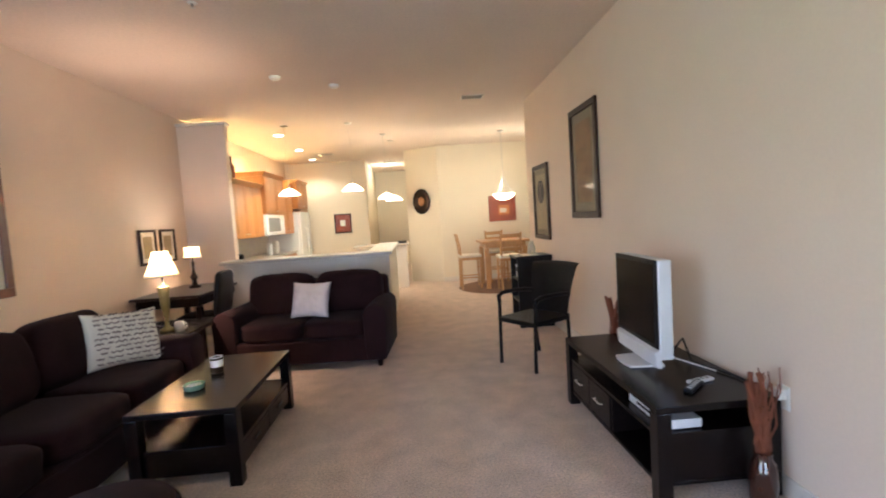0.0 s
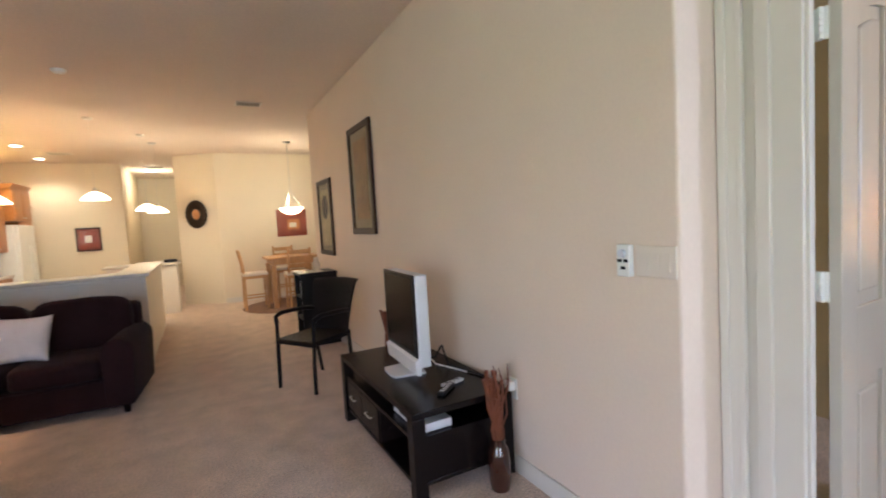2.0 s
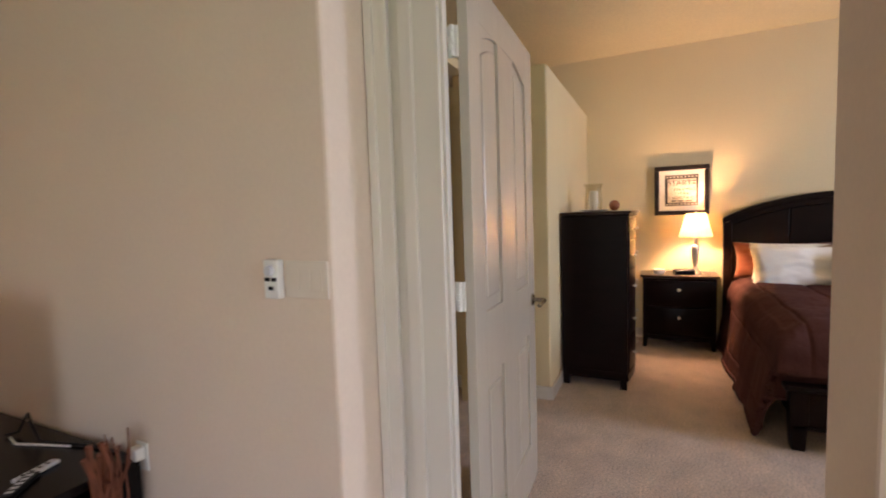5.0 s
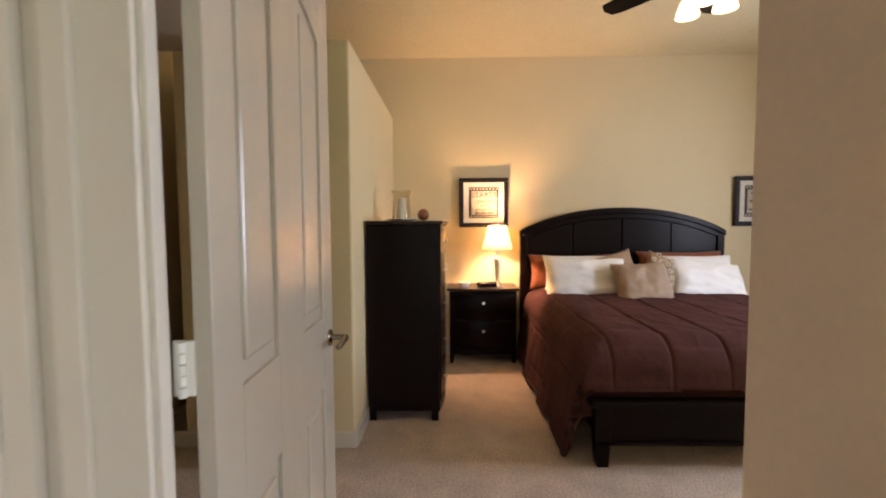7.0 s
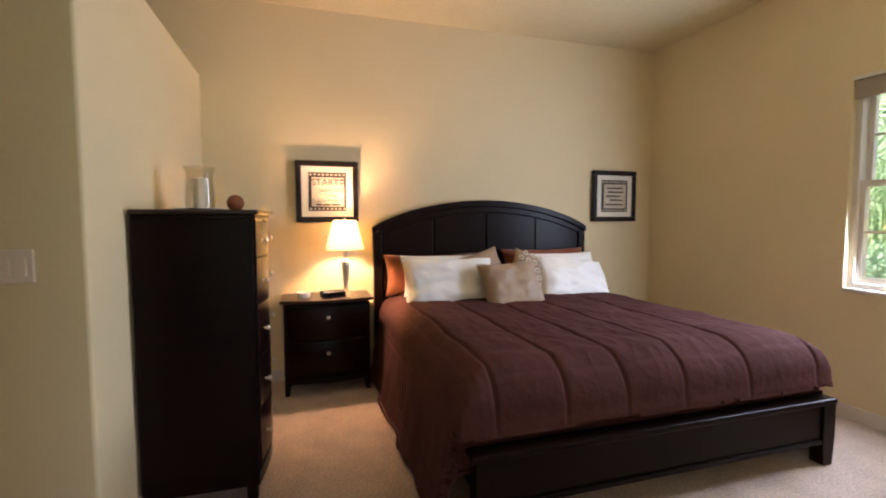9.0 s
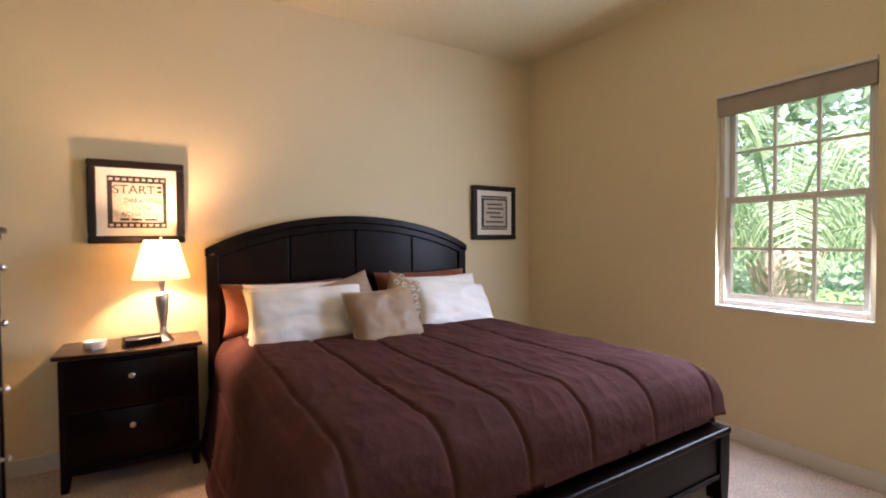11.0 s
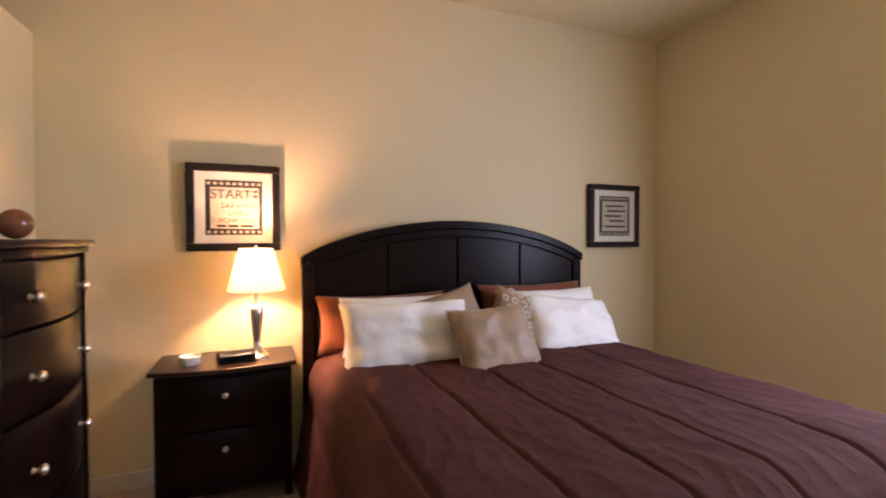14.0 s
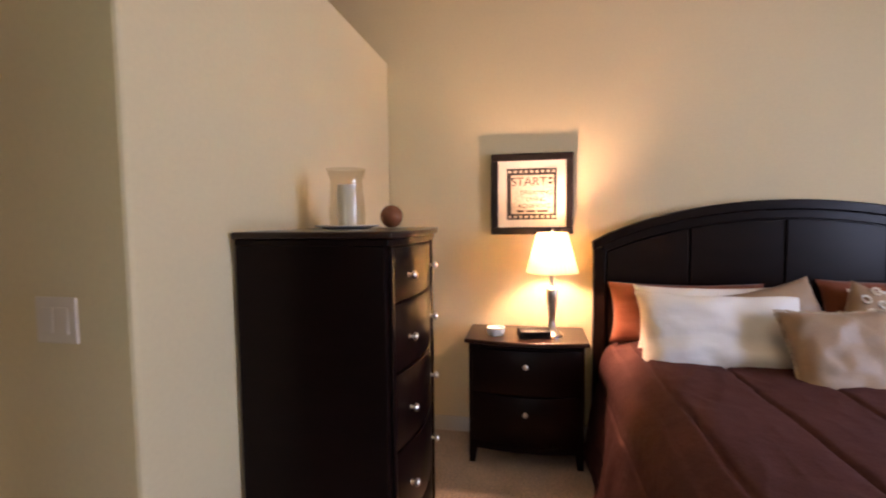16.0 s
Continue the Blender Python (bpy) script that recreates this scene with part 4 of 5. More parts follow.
def coffee_table():
    t = thing("coffee_table", pose(-0.06, 5.20, 0, 0, 0, 0), "black-brown coffee table with a lower shelf and drawers", "coffee table")
    hx, hy = 0.30, 0.55
    part("tabletop", box(-hx, hx, -hy, hy, 0.415, 0.45, 0.004), BLACKWOOD, t)
    for x in (-hx + 0.035, hx - 0.035):
        for y in (-hy + 0.035, hy - 0.035):
            part("leg", box(x - 0.035, x + 0.035, y - 0.035, y + 0.035, 0, 0.415, 0.003), BLACKWOOD, t)
    part("shelf", box(-hx + 0.01, hx - 0.012, -hy + 0.02, hy - 0.02, 0.205, 0.23, 0.002), BLACKWOOD, t)
    part("drawer_case", box(-hx + 0.02, hx - 0.03, -hy + 0.03, hy - 0.03, 0.07, 0.205, 0.002), BLACKWOOD, t)
    for y0, y1 in ((-hy + 0.075, -0.005), (0.005, hy - 0.075)):
        d = part("drawer", box(hx - 0.03, hx - 0.014, y0, y1, 0.078, 0.198, 0.002), BLACKWOOD, t)
        yc = (y0 + y1) / 2
        part("handle", box(hx - 0.014, hx - 0.004, yc - 0.05, yc + 0.05, 0.135, 0.147, 0.003), BLACK, d)
    return t


coffee_table()
c = thing("candle_jar", pose(-0.13, 5.31, 0.451), "glass candle jar with a white label on the coffee table", "candle")
part("jar", shell([(0.038, 0.0), (0.040, 0.01), (0.040, 0.105)], 24, 0.004), glass("tinted_jar_glass", (0.5, 0.45, 0.4)), c, "", 60)
part("wax", lathe([(0.0, 0.003), (0.035, 0.003), (0.035, 0.075), (0.0, 0.075)], 20), MAT, c)
part("label", shell([(0.0408, 0.045), (0.0408, 0.092)], 24, 0.0006), WHITEPL, c, "white paper label", 60)
part("rim", shell([(0.041, 0.105), (0.041, 0.112)], 24, 0.008), SILVER, c)
c = thing("ashtray", pose(-0.14, 5.0, 0.451), "round green glass dish on the coffee table", "dish")
part("dish", shell([(0.045, 0.0), (0.058, 0.006), (0.062, 0.034)], 32, 0.009), material("green_glass_dish", (0.18, 0.30, 0.22), 0.12, var=0.1, scale=9), c, "", 60)
part("filling", lathe([(0.0, 0.004), (0.046, 0.004), (0.048, 0.024), (0.0, 0.03)], 24), material("pale_filling", (0.55, 0.60, 0.50), 0.8, var=0.3, scale=70, bump=0.8), c)
bm = lathe([(0.26, 0.0), (0.285, 0.02), (0.29, 0.33), (0.27, 0.385), (0.20, 0.405), (0.0, 0.412)], 40)
ot = thing("ottoman", pose(0.03, 3.83, 0), "round dark brown upholstered ottoman", "ottoman")
part("drum", bm, SOFA, ot, "", 50)
part("piping", tube([(0.284 * math.cos(2 * math.pi * k / 40), 0.284 * math.sin(2 * math.pi * k / 40), 0.352) for k in range(41)], 0.006, 6), SOFA, ot)


def end_table():
    t = thing("end_table", pose(-1.02, 6.50, 0), "bronze metal end table with a glass top", "side table")
    w, d = 0.29, 0.34
    for sx in (-1, 1):
        for sy in (-1, 1):
            part("leg", box(sx * w - 0.012, sx * w + 0.012, sy * d - 0.012, sy * d + 0.012, 0, 0.535, 0.003), BRONZE, t)
    for z in (0.12, 0.535):
        bm = box(-w, w, -d - 0.012, -d + 0.012, z - 0.012, z + 0.012)
        box(-w, w, d - 0.012, d + 0.012, z - 0.012, z + 0.012, 0, bm)
        box(-w - 0.011, -w + 0.013, -d, d, z - 0.011, z + 0.011, 0, bm)
        box(w - 0.013, w + 0.011, -d, d, z - 0.011, z + 0.011, 0, bm)
        part("rail", bm, BRONZE, t)
    part("glass_top", box(-w - 0.01, w + 0.01, -d - 0.01, d + 0.01, 0.548, 0.557, 0.002), SCREEN, t, "dark glass top")
    return t


end_table()


def lamp_on(m, r0, r1, h0, h1, base, label, mat, shade, drum=False):
    c = thing("table_lamp", m, label, "lamp", "living-room lamps")
    part("base", lathe(base, 28), mat, c, "", 50)
    part("harp_stem", lathe([(0.008, base[-1][1]), (0.008, h1 - 0.01)], 10), BRONZE, c)
    n = 48
    part("shade", shell([(r0, h0), ((r0 + r1) / 2 - 0.006, (h0 + h1) / 2), (r1, h1)], n, 0.003), shade, c, "cream fabric shade, glowing", 60)
    part("shade_trim", shell([(r0 + 0.001, h0 - 0.006), (r0 + 0.001, h0 + 0.008)], n, 0.005), BRONZE if drum else MAT, c, "", 60)
    return c


BRASS = material("aged_brass_green", (0.26, 0.23, 0.10), 0.35, 0.5, var=0.25, scale=14, bump=0.1, bump_scale=40)
lamp_on(pose(-0.98, 6.33, 0.558), 0.138, 0.062, 0.50, 0.715,
        [(0.065, 0), (0.065, 0.015), (0.035, 0.03), (0.018, 0.06), (0.020, 0.12), (0.034, 0.20), (0.040, 0.30), (0.048, 0.37), (0.050, 0.40), (0.022, 0.41), (0.016, 0.43)],
        "lit slender brass-green lamp with a flared cream shade", BRASS, SHADE)
lamp_on(pose(-1.45, 7.9, 0.751), 0.098, 0.085, 0.37, 0.50,
        [(0.065, 0), (0.065, 0.02), (0.03, 0.04), (0.022, 0.09), (0.045, 0.13), (0.022, 0.18), (0.014, 0.22), (0.016, 0.32)],
        "lit dark turned lamp with a small drum shade on the desk", BRONZE, SHADE, True)
c = thing("white_mug", pose(-0.85, 6.28, 0.558), "small white mug on the end table", "mug")
part("cup", shell([(0.034, 0.0), (0.038, 0.02), (0.038, 0.085)], 22, 0.005), WHITEPL, c, "", 60)
part("cup_handle", tube([(0.038, 0, 0.07), (0.06, 0, 0.065), (0.062, 0, 0.035), (0.038, 0, 0.022)], 0.005, 6), WHITEPL, c)


def desk():
    t = thing("desk", pose(-1.43, 7.78, 0), "dark wooden writing desk in the corner", "desk")
    part("desktop", box(-0.37, 0.37, -0.62, 0.55, 0.72, 0.75, 0.005), ESPRESSO_TOP, t)
    part("apron", box(-0.33, 0.33, -0.58, 0.51, 0.62, 0.72, 0.003), ESPRESSO, t)
    for x in (-0.33, 0.33):
        for y in (-0.57, 0.5):
            part("leg", box(x - 0.03, x + 0.03, y - 0.03, y + 0.03, 0, 0.62, 0.004), ESPRESSO, t)
    part("drawer", box(0.33, 0.342, -0.25, 0.25, 0.635, 0.705, 0.003), ESPRESSO, t)
    return t


desk()


def desk_chair():
    t = thing("desk_chair", pose(-1.20, 7.50, 0, 0, 0, -90), "black upholstered chair drawn up to the desk", "chair")
    part("seat", cushion(0.46, 0.46, 0.10, 0.2), BLACK, t, "", 70)
    t.children[-1].location.z = 0.40
    bm = cushion(0.44, 0.07, 0.52, 0.2)
    bmesh.ops.transform(bm, matrix=Matrix.Translation((0, 0.22, 0.46)) @ Matrix.Rotation(radians(-7), 4, "X"), verts=bm.verts)
    part("backrest", bm, BLACK, t, "", 70)
    for x in (-0.19, 0.19):
        for y in (-0.19, 0.19):
            part("leg", box(x - 0.018, x + 0.018, y - 0.018, y + 0.018, 0, 0.42, 0.003), ESPRESSO, t)
    return t


desk_chair()


def framed(name, m, w, h, fw, frame_mat, parts, label, mat_w=0.0, group=""):
    """A picture that faces local -y, its middle at the origin."""
    c = thing(name, m, label, "picture", group)
    bm = box(-w / 2, w / 2, -0.028, 0, h / 2 - fw, h / 2, 0.006)
    box(-w / 2, w / 2, -0.028, 0, -h / 2, -h / 2 + fw, 0.006, bm)
    box(-w / 2, -w / 2 + fw, -0.027, 0, -h / 2 + fw, h / 2 - fw, 0.006, bm)
    box(w / 2 - fw, w / 2, -0.027, 0, -h / 2 + fw, h / 2 - fw, 0.006, bm)
    part("frame", bm, frame_mat, c)
    part("mat", box(-w / 2 + fw, w / 2 - fw, -0.010, -0.004, -h / 2 + fw, h / 2 - fw), parts[0], c)
    iw, ih = w / 2 - fw - mat_w, h / 2 - fw - mat_w
    art = part("artwork", box(-iw, iw, -0.0125, -0.0102, -ih, ih), parts[1], c)
    g = part("glazing", prism([(-w / 2 + fw, -h / 2 + fw), (w / 2 - fw, -h / 2 + fw), (w / 2 - fw, h / 2 - fw), (-w / 2 + fw, h / 2 - fw)], -0.0175, -0.0165), CLEAR, c)
    g.visible_shadow = False
    return c, art, iw, ih


OLIVE = material("olive_grey_mat", (0.20, 0.17, 0.11), 0.7, var=0.12, scale=5, fine=0.1)
BROWNART = material("brown_landscape_art", (0.22, 0.13, 0.055), 0.7, var=0.45, scale=4, fine=0.15, stretch=(1, 1, 3))
TANART = material("tan_abstract_art", (0.34, 0.27, 0.15), 0.7, var=0.25, scale=6, fine=0.1)
WOODFR = material("dark_walnut_frame", (0.030, 0.014, 0.008), 0.45, spec=0.2, var=0.4, scale=10, fine=0.2, bump=0.1)
framed("framed_art", pose(2.947, 6.44, 1.855, 0, 0, -90), 0.68, 1.07, 0.06, WOODFR, (OLIVE, BROWNART), "tall dark-framed print in muted browns", 0.09, "living-room art")
c, art, iw, ih = framed("framed_art", pose(2.947, 7.94, 1.53, 0, 0, -90), 0.66, 0.95, 0.055, WOODFR, (OLIVE, TANART), "tall dark-framed print of a dark round form", 0.07, "living-room art")
part("painted_disc", lathe([(0.0, 0.0), (0.15, 0.0), (0.15, 0.001), (0.0, 0.001)], 36, at=(0, -0.0127, 0.13), tilt=Matrix.Rotation(math.pi / 2, 3, "X")), INK, art)
framed("framed_art", pose(-1.827, 7.65, 1.285, 0, 0, 90), 0.34, 0.41, 0.03, WOODFR, (MAT, TANART), "small dark-framed print over the desk", 0.05, "desk prints")
framed("framed_art", pose(-1.827, 8.08, 1.285, 0, 0, 90), 0.34, 0.41, 0.03, WOODFR, (MAT, TANART), "small dark-framed print over the desk", 0.05, "desk prints")
framed("framed_art", pose(-1.827, 5.28, 1.55, 0, 0, 90), 1.10, 1.06, 0.07, material("red_brown_frame", (0.13, 0.040, 0.02), 0.35, var=0.3, scale=9), (MAT, BROWNART), "large red-brown framed picture over the sofa", 0.08)


def tv_stand():
    t = thing("tv_stand", pose(2.63, 4.742, 0), "black-brown media bench with drawers and open shelves", "tv stand")
    hx, hy = 0.30, 0.632
    part("top", box(-hx, hx, -hy, hy, 0.445, 0.48, 0.004), BLACKWOOD, t)
    for x in (-hx + 0.035, hx - 0.035):
        for y in (-hy + 0.035, hy - 0.035):
            part("leg", box(x - 0.035, x + 0.035, y - 0.035, y + 0.035, 0, 0.445, 0.003), BLACKWOOD, t)
    part("shelf", box(-hx + 0.012, hx - 0.01, -hy + 0.015, hy - 0.015, 0.325, 0.345, 0.002), BLACKWOOD, t)
    part("bottom", box(-hx + 0.012, hx - 0.01, -hy + 0.015, hy - 0.015, 0.09, 0.11, 0.002), BLACKWOOD, t)
    part("back_panel", box(hx - 0.03, hx - 0.018, -hy + 0.07, hy - 0.07, 0.11, 0.445), BLACKWOOD, t)
    for y in (-hy + 0.02, -0.10, hy - 0.034):
        part("divider", box(-hx + 0.02, hx - 0.03, y, y + 0.014, 0.11, 0.325, 0.001), BLACKWOOD, t)
    for y0, y1 in ((-0.078, 0.225), (0.232, hy - 0.072)):
        d = part("drawer", box(-hx + 0.012, -hx + 0.03, y0, y1, 0.118, 0.318, 0.002), BLACKWOOD, t)
        yc = (y0 + y1) / 2
        part("handle", tube([(-hx + 0.012, yc - 0.05, 0.225), (-hx - 0.006, yc - 0.045, 0.225), (-hx - 0.006, yc + 0.045, 0.225), (-hx + 0.012, yc + 0.05, 0.225)], 0.004, 6), STEEL, d, "steel bar handle")
    return t


tv_stand()


def television():
    t = thing("television", pose(2.60, 4.737, 0.481, 0, 0, -3.5), "flat silver-edged television, switched off", "television")
    part("housing", box(-0.035, 0.045, -0.271, 0.271, 0.085, 0.63, 0.012), SILVER, t)
    part("bezel", box(-0.048, -0.0355, -0.272, 0.272, 0.148, 0.631, 0.004), BLACK, t)
    part("screen", box(-0.0500, -0.0482, -0.245, 0.245, 0.172, 0.605), SCREEN, t)
    part("speaker_bar", prism([(-0.035, 0.145), (-0.060, 0.13), (-0.050, 0.045), (-0.02, 0.04), (-0.02, 0.145)], -0.267, 0.267, "y", 0.004), SILVER, t)
    part("neck", box(-0.012, 0.03, -0.08, 0.08, 0.012, 0.10, 0.006), SILVER, t)
    part("foot", prism([(-0.13, -0.11), (-0.145, -0.05), (-0.145, 0.05), (-0.13, 0.11), (0.06, 0.13), (0.08, 0.0), (0.06, -0.13)], 0.0, 0.014, "z", 0.004), SILVER, t)
    return t


television()
c = thing("dvd_player", pose(2.60, 4.32, 0.346), "slim silver disc player on the bench's shelf", "dvd player")
part("case", box(-0.21, -0.03, -0.17, 0.19, 0.004, 0.048, 0.004), SILVER, c)
part("tray", box(-0.2125, -0.2105, -0.05, 0.10, 0.024, 0.038), BLACK, c)
part("button", box(-0.2135, -0.2105, -0.13, -0.11, 0.018, 0.032), WHITEPL, c)
c = thing("remote_control", pose(2.62, 4.29, 0.481, 0, 0, -50), "black remote control on the media bench", "remote")
part("body", box(-0.022, 0.022, -0.085, 0.085, 0, 0.018, 0.005), BLACK, c)
for k in range(5):
    part("key", box(-0.012, 0.012, -0.06 + k * 0.028, -0.048 + k * 0.028, 0.018, 0.0205, 0.001), SILVER, c)
c = thing("remote_control", pose(2.70, 4.36, 0.481, 0, 0, -75), "pale grey remote control on the media bench", "remote")
part("body", box(-0.02, 0.02, -0.075, 0.075, 0, 0.016, 0.005), SILVER, c)
for k in range(4):
    part("key", box(-0.01, 0.01, -0.05 + k * 0.028, -0.04 + k * 0.028, 0.016, 0.018, 0.001), BLACK, c)
c = thing("cable", pose(2.80, 4.72, 0.481), "black cable looped behind the television", "cable")
part("loop", tube([(0.0, 0.14, 0.01), (0.03, 0.10, 0.02), (0.04, 0.05, 0.09), (0.03, 0.0, 0.12), (0.02, -0.05, 0.08), (0.03, -0.08, 0.01), (0.06, -0.2, 0.008), (0.10, -0.35, 0.008), (0.11, -0.5, 0.008)], 0.006, 8), BLACK, c, "", 60)
part("bright_lead", tube([(0.0, 0.10, 0.006), (-0.02, 0.0, 0.006), (0.03, -0.15, 0.006), (0.06, -0.25, 0.006)], 0.005, 6), WHITEPL, c, "white lead")


def twig_vase(m, h, top, label, seed, glass_mat):
    c = thing("twig_vase", m, label, "vase", "vases of twigs")
    part("vase", shell([(0.048, 0.0), (0.056, 0.05), (0.058, h * 0.5), (0.050, h * 0.8), (0.034, h * 0.9), (0.038, h)], 26, 0.004), glass_mat, c, "dark amber glazed vase", 60)
    part("vase_bottom", lathe([(0.0, 0.002), (0.045, 0.002), (0.045, 0.012), (0.0, 0.012)], 20), glass_mat, c)
    r = random.Random(seed)
    for k in range(22):
        a, sp = r.random() * 6.28, r.random() * 0.085
        x1, y1, z1 = sp * math.cos(a), sp * math.sin(a), top * (0.72 + 0.28 * r.random())
        pts = [(0.012 * math.cos(a), 0.012 * math.sin(a), 0.03)]
        for i in range(1, 7):
            u = i / 6
            pts.append((x1 * u ** 1.5 + 0.010 * math.sin(i * 1.9 + k), y1 * u ** 1.5 + 0.010 * math.cos(i * 2.3 + k), 0.03 + (z1 - 0.03) * u))
        part("twig", tube(pts, 0.0055, 5, r_end=0.012 if k % 3 == 0 else 0.003), TWIG, c)
    return c


GLAZE = material("dark_amber_glaze", (0.045, 0.014, 0.008), 0.12, var=0.3, scale=8, coat=0.5)
twig_vase(pose(2.775, 4.035, 0), 0.27, 0.66, "amber vase of red-brown twigs beside the media bench", 3, GLAZE)
twig_vase(pose(2.78, 5.55, 0), 0.42, 0.76, "amber vase of red-brown twigs beyond the media bench", 5, GLAZE)

c = thing("wall_outlet", pose(2.948, 4.115, 0.475, 0, 0, -90), "white wall outlet with a plugged-in adapter", "outlet")
part("plate", box(-0.036, 0.036, -0.007, 0, -0.058, 0.058, 0.003), WHITEPL, c)
part("plug", box(-0.024, 0.024, -0.045, -0.007, -0.005, 0.045, 0.004), WHITEPL, c)
for z in (-0.03,):
    part("socket", box(-0.014, 0.014, -0.0085, -0.007, z - 0.016, z + 0.016, 0.001), MAT, c)
c = thing("thermostat", pose(2.948, 3.33, 1.222, 0, 0, -90), "white fan control with a round dial on the wall", "thermostat")
part("case", box(-0.030, 0.030, -0.028, 0, -0.062, 0.062, 0.004), WHITEPL, c)
part("dial", lathe([(0.0, 0.0), (0.017, 0.0), (0.015, 0.014), (0.0, 0.015)], 24, at=(0, -0.028, 0.028), tilt=Matrix.Rotation(math.pi / 2, 3, "X")), SILVER, c, "", 50)
for x, z in ((0, -0.028), (0.014, 0.0), (-0.014, 0.0)):
    part("button", box(x - 0.010, x + 0.010, -0.031, -0.028, z - 0.006, z + 0.006, 0.001), BLACK, c)
switch_plate(pose(2.948, 3.205, 1.222, 0, 0, -90), 3, "white three-gang rocker switch plate on the living-room wall")


def wicker_chair():
    t = thing("wicker_armchair", pose(2.35, 6.31, 0, 0, 0, -58), "black woven wicker armchair with curved arms", "chair")
    for x in (-0.22, 0.22):
        part("front_leg", tube([(x, -0.24, 0), (x, -0.235, 0.25), (x * 1.03, -0.22, 0.60)], 0.017, 10), WICKER, t, "", 60)
        part("rear_leg", tube([(x * 0.95, 0.27, 0), (x * 0.95, 0.23, 0.25), (x * 0.96, 0.22, 0.45)], 0.017, 10), WICKER, t, "", 60)
        part("arm", tube([(x * 1.03, -0.22, 0.58), (x * 1.08, -0.22, 0.635), (x * 1.12, -0.16, 0.66), (x * 1.14, 0.0, 0.66), (x * 1.10, 0.15, 0.65), (x * 1.0, 0.24, 0.63)], 0.020, 10), WICKER, t, "", 60)
    part("seat", box(-0.235, 0.235, -0.25, 0.23, 0.40, 0.445, 0.015, seg=3), WICKER, t)
    bm = bmesh.new()
    n = 12
    rows = []
    for i in range(n + 1):
        z = 0.43 + 0.49 * i / n
        row = []
        hw = 0.215 + 0.055 * (i / n) ** 1.5
        for j in range(n + 1):
            u = 2 * j / n - 1
            y = 0.22 + 0.06 * i / n + 0.05 * (i / n) ** 2 - 0.035 * (u * u) + 0.02 * (1 if i == n else 0)
            row.append((u * hw, y, z - (0.012 * u * u if i == n else 0)))
        rows.append(row)
    grid = [[[bm.verts.new((x, y + dy, z)) for x, y, z in row] for row in rows] for dy in (0, 0.028)]
    for i in range(n):
        for j in range(n):
            for g, flip in ((grid[0], 1), (grid[1], 0)):
                q = [g[i][j], g[i][j + 1], g[i + 1][j + 1], g[i + 1][j]]
                bm.faces.new(q if flip else q[::-1])
    loop = [(0, j) for j in range(n)] + [(i, n) for i in range(n)] + [(n, j) for j in range(n, 0, -1)] + [(i, 0) for i in range(n, 0, -1)]
    for k in range(len(loop)):
        (a, b), (c2, d2) = loop[k], loop[(k + 1) % len(loop)]
        bm.faces.new((grid[0][a][b], grid[1][a][b], grid[1][c2][d2], grid[0][c2][d2]))
    part("backrest", bm, WICKER, t, "", 60)
    return t


wicker_chair()


def shelf_unit():
    t = thing("shelf_unit", pose(2.715, 7.78, 0), "black open shelf unit against the wall", "shelf")
    hx, hy = 0.215, 0.20
    for y in (-hy, hy - 0.02):
        part("side", box(-hx, hx, y, y + 0.02, 0, 0.85, 0.002), BLACK, t)
    part("back", box(hx - 0.012, hx, -hy + 0.02, hy - 0.02, 0.02, 0.85), BLACK, t)
    part("top", box(-hx - 0.01, hx, -hy - 0.01, hy + 0.01, 0.85, 0.88, 0.003), BLACK, t)
    for z in (0.05, 0.32, 0.58):
        part("shelf", box(-hx + 0.005, hx - 0.012, -hy + 0.02, hy - 0.02, z, z + 0.018, 0.001), BLACK, t)
    return t


shelf_unit()
c = thing("stereo", pose(2.70, 7.78, 0.5985), "small grey stereo on the shelf unit", "stereo")
part("case", box(-0.15, 0.12, -0.13, 0.13, 0, 0.16, 0.005), SILVER, c)
part("display", box(-0.152, -0.15, -0.09, 0.09, 0.07, 0.13), SCREEN, c)
c = thing("ornament_vase", pose(2.72, 7.72, 0.881), "small clouded glass vase on the shelf unit", "vase")
part("vase", shell([(0.03, 0), (0.045, 0.04), (0.05, 0.09), (0.025, 0.14), (0.03, 0.17)], 24, 0.004), CERAMIC, c, "", 60)
part("tray", box(-0.13, 0.06, -0.10, 0.10, 0.0, 0.008, 0.002), MAT, c)

# ---- kitchen ----
def bar():
    b = thing("kitchen_bar", pose(0, 0, 0), "white half-wall breakfast bar with a pale stone top", "bar")
    part("front_wall", box(-1.2, 0.93, 8.20, 8.34, 0, 0.985, 0.004), TRIM, b)
    part("side_wall", box(0.79, 0.93, 8.34, 10.5, 0, 0.985, 0.004), TRIM, b)
    part("bartop", prism([(-1.2, 8.02), (0.98, 8.02), (0.98, 10.52), (0.62, 10.52), (0.62, 8.44), (-1.2, 8.44)], 0.986, 1.026, "z", 0.008), COUNTER, b)
    part("cove_moulding", box(-1.2, 0.93, 8.17, 8.20, 0.945, 0.985, 0.006), TRIM, b)
    part("skirting", box(-1.2, 0.94, 8.187, 8.199, 0, 0.10, 0.003), TRIM, b)
    return b


bar()


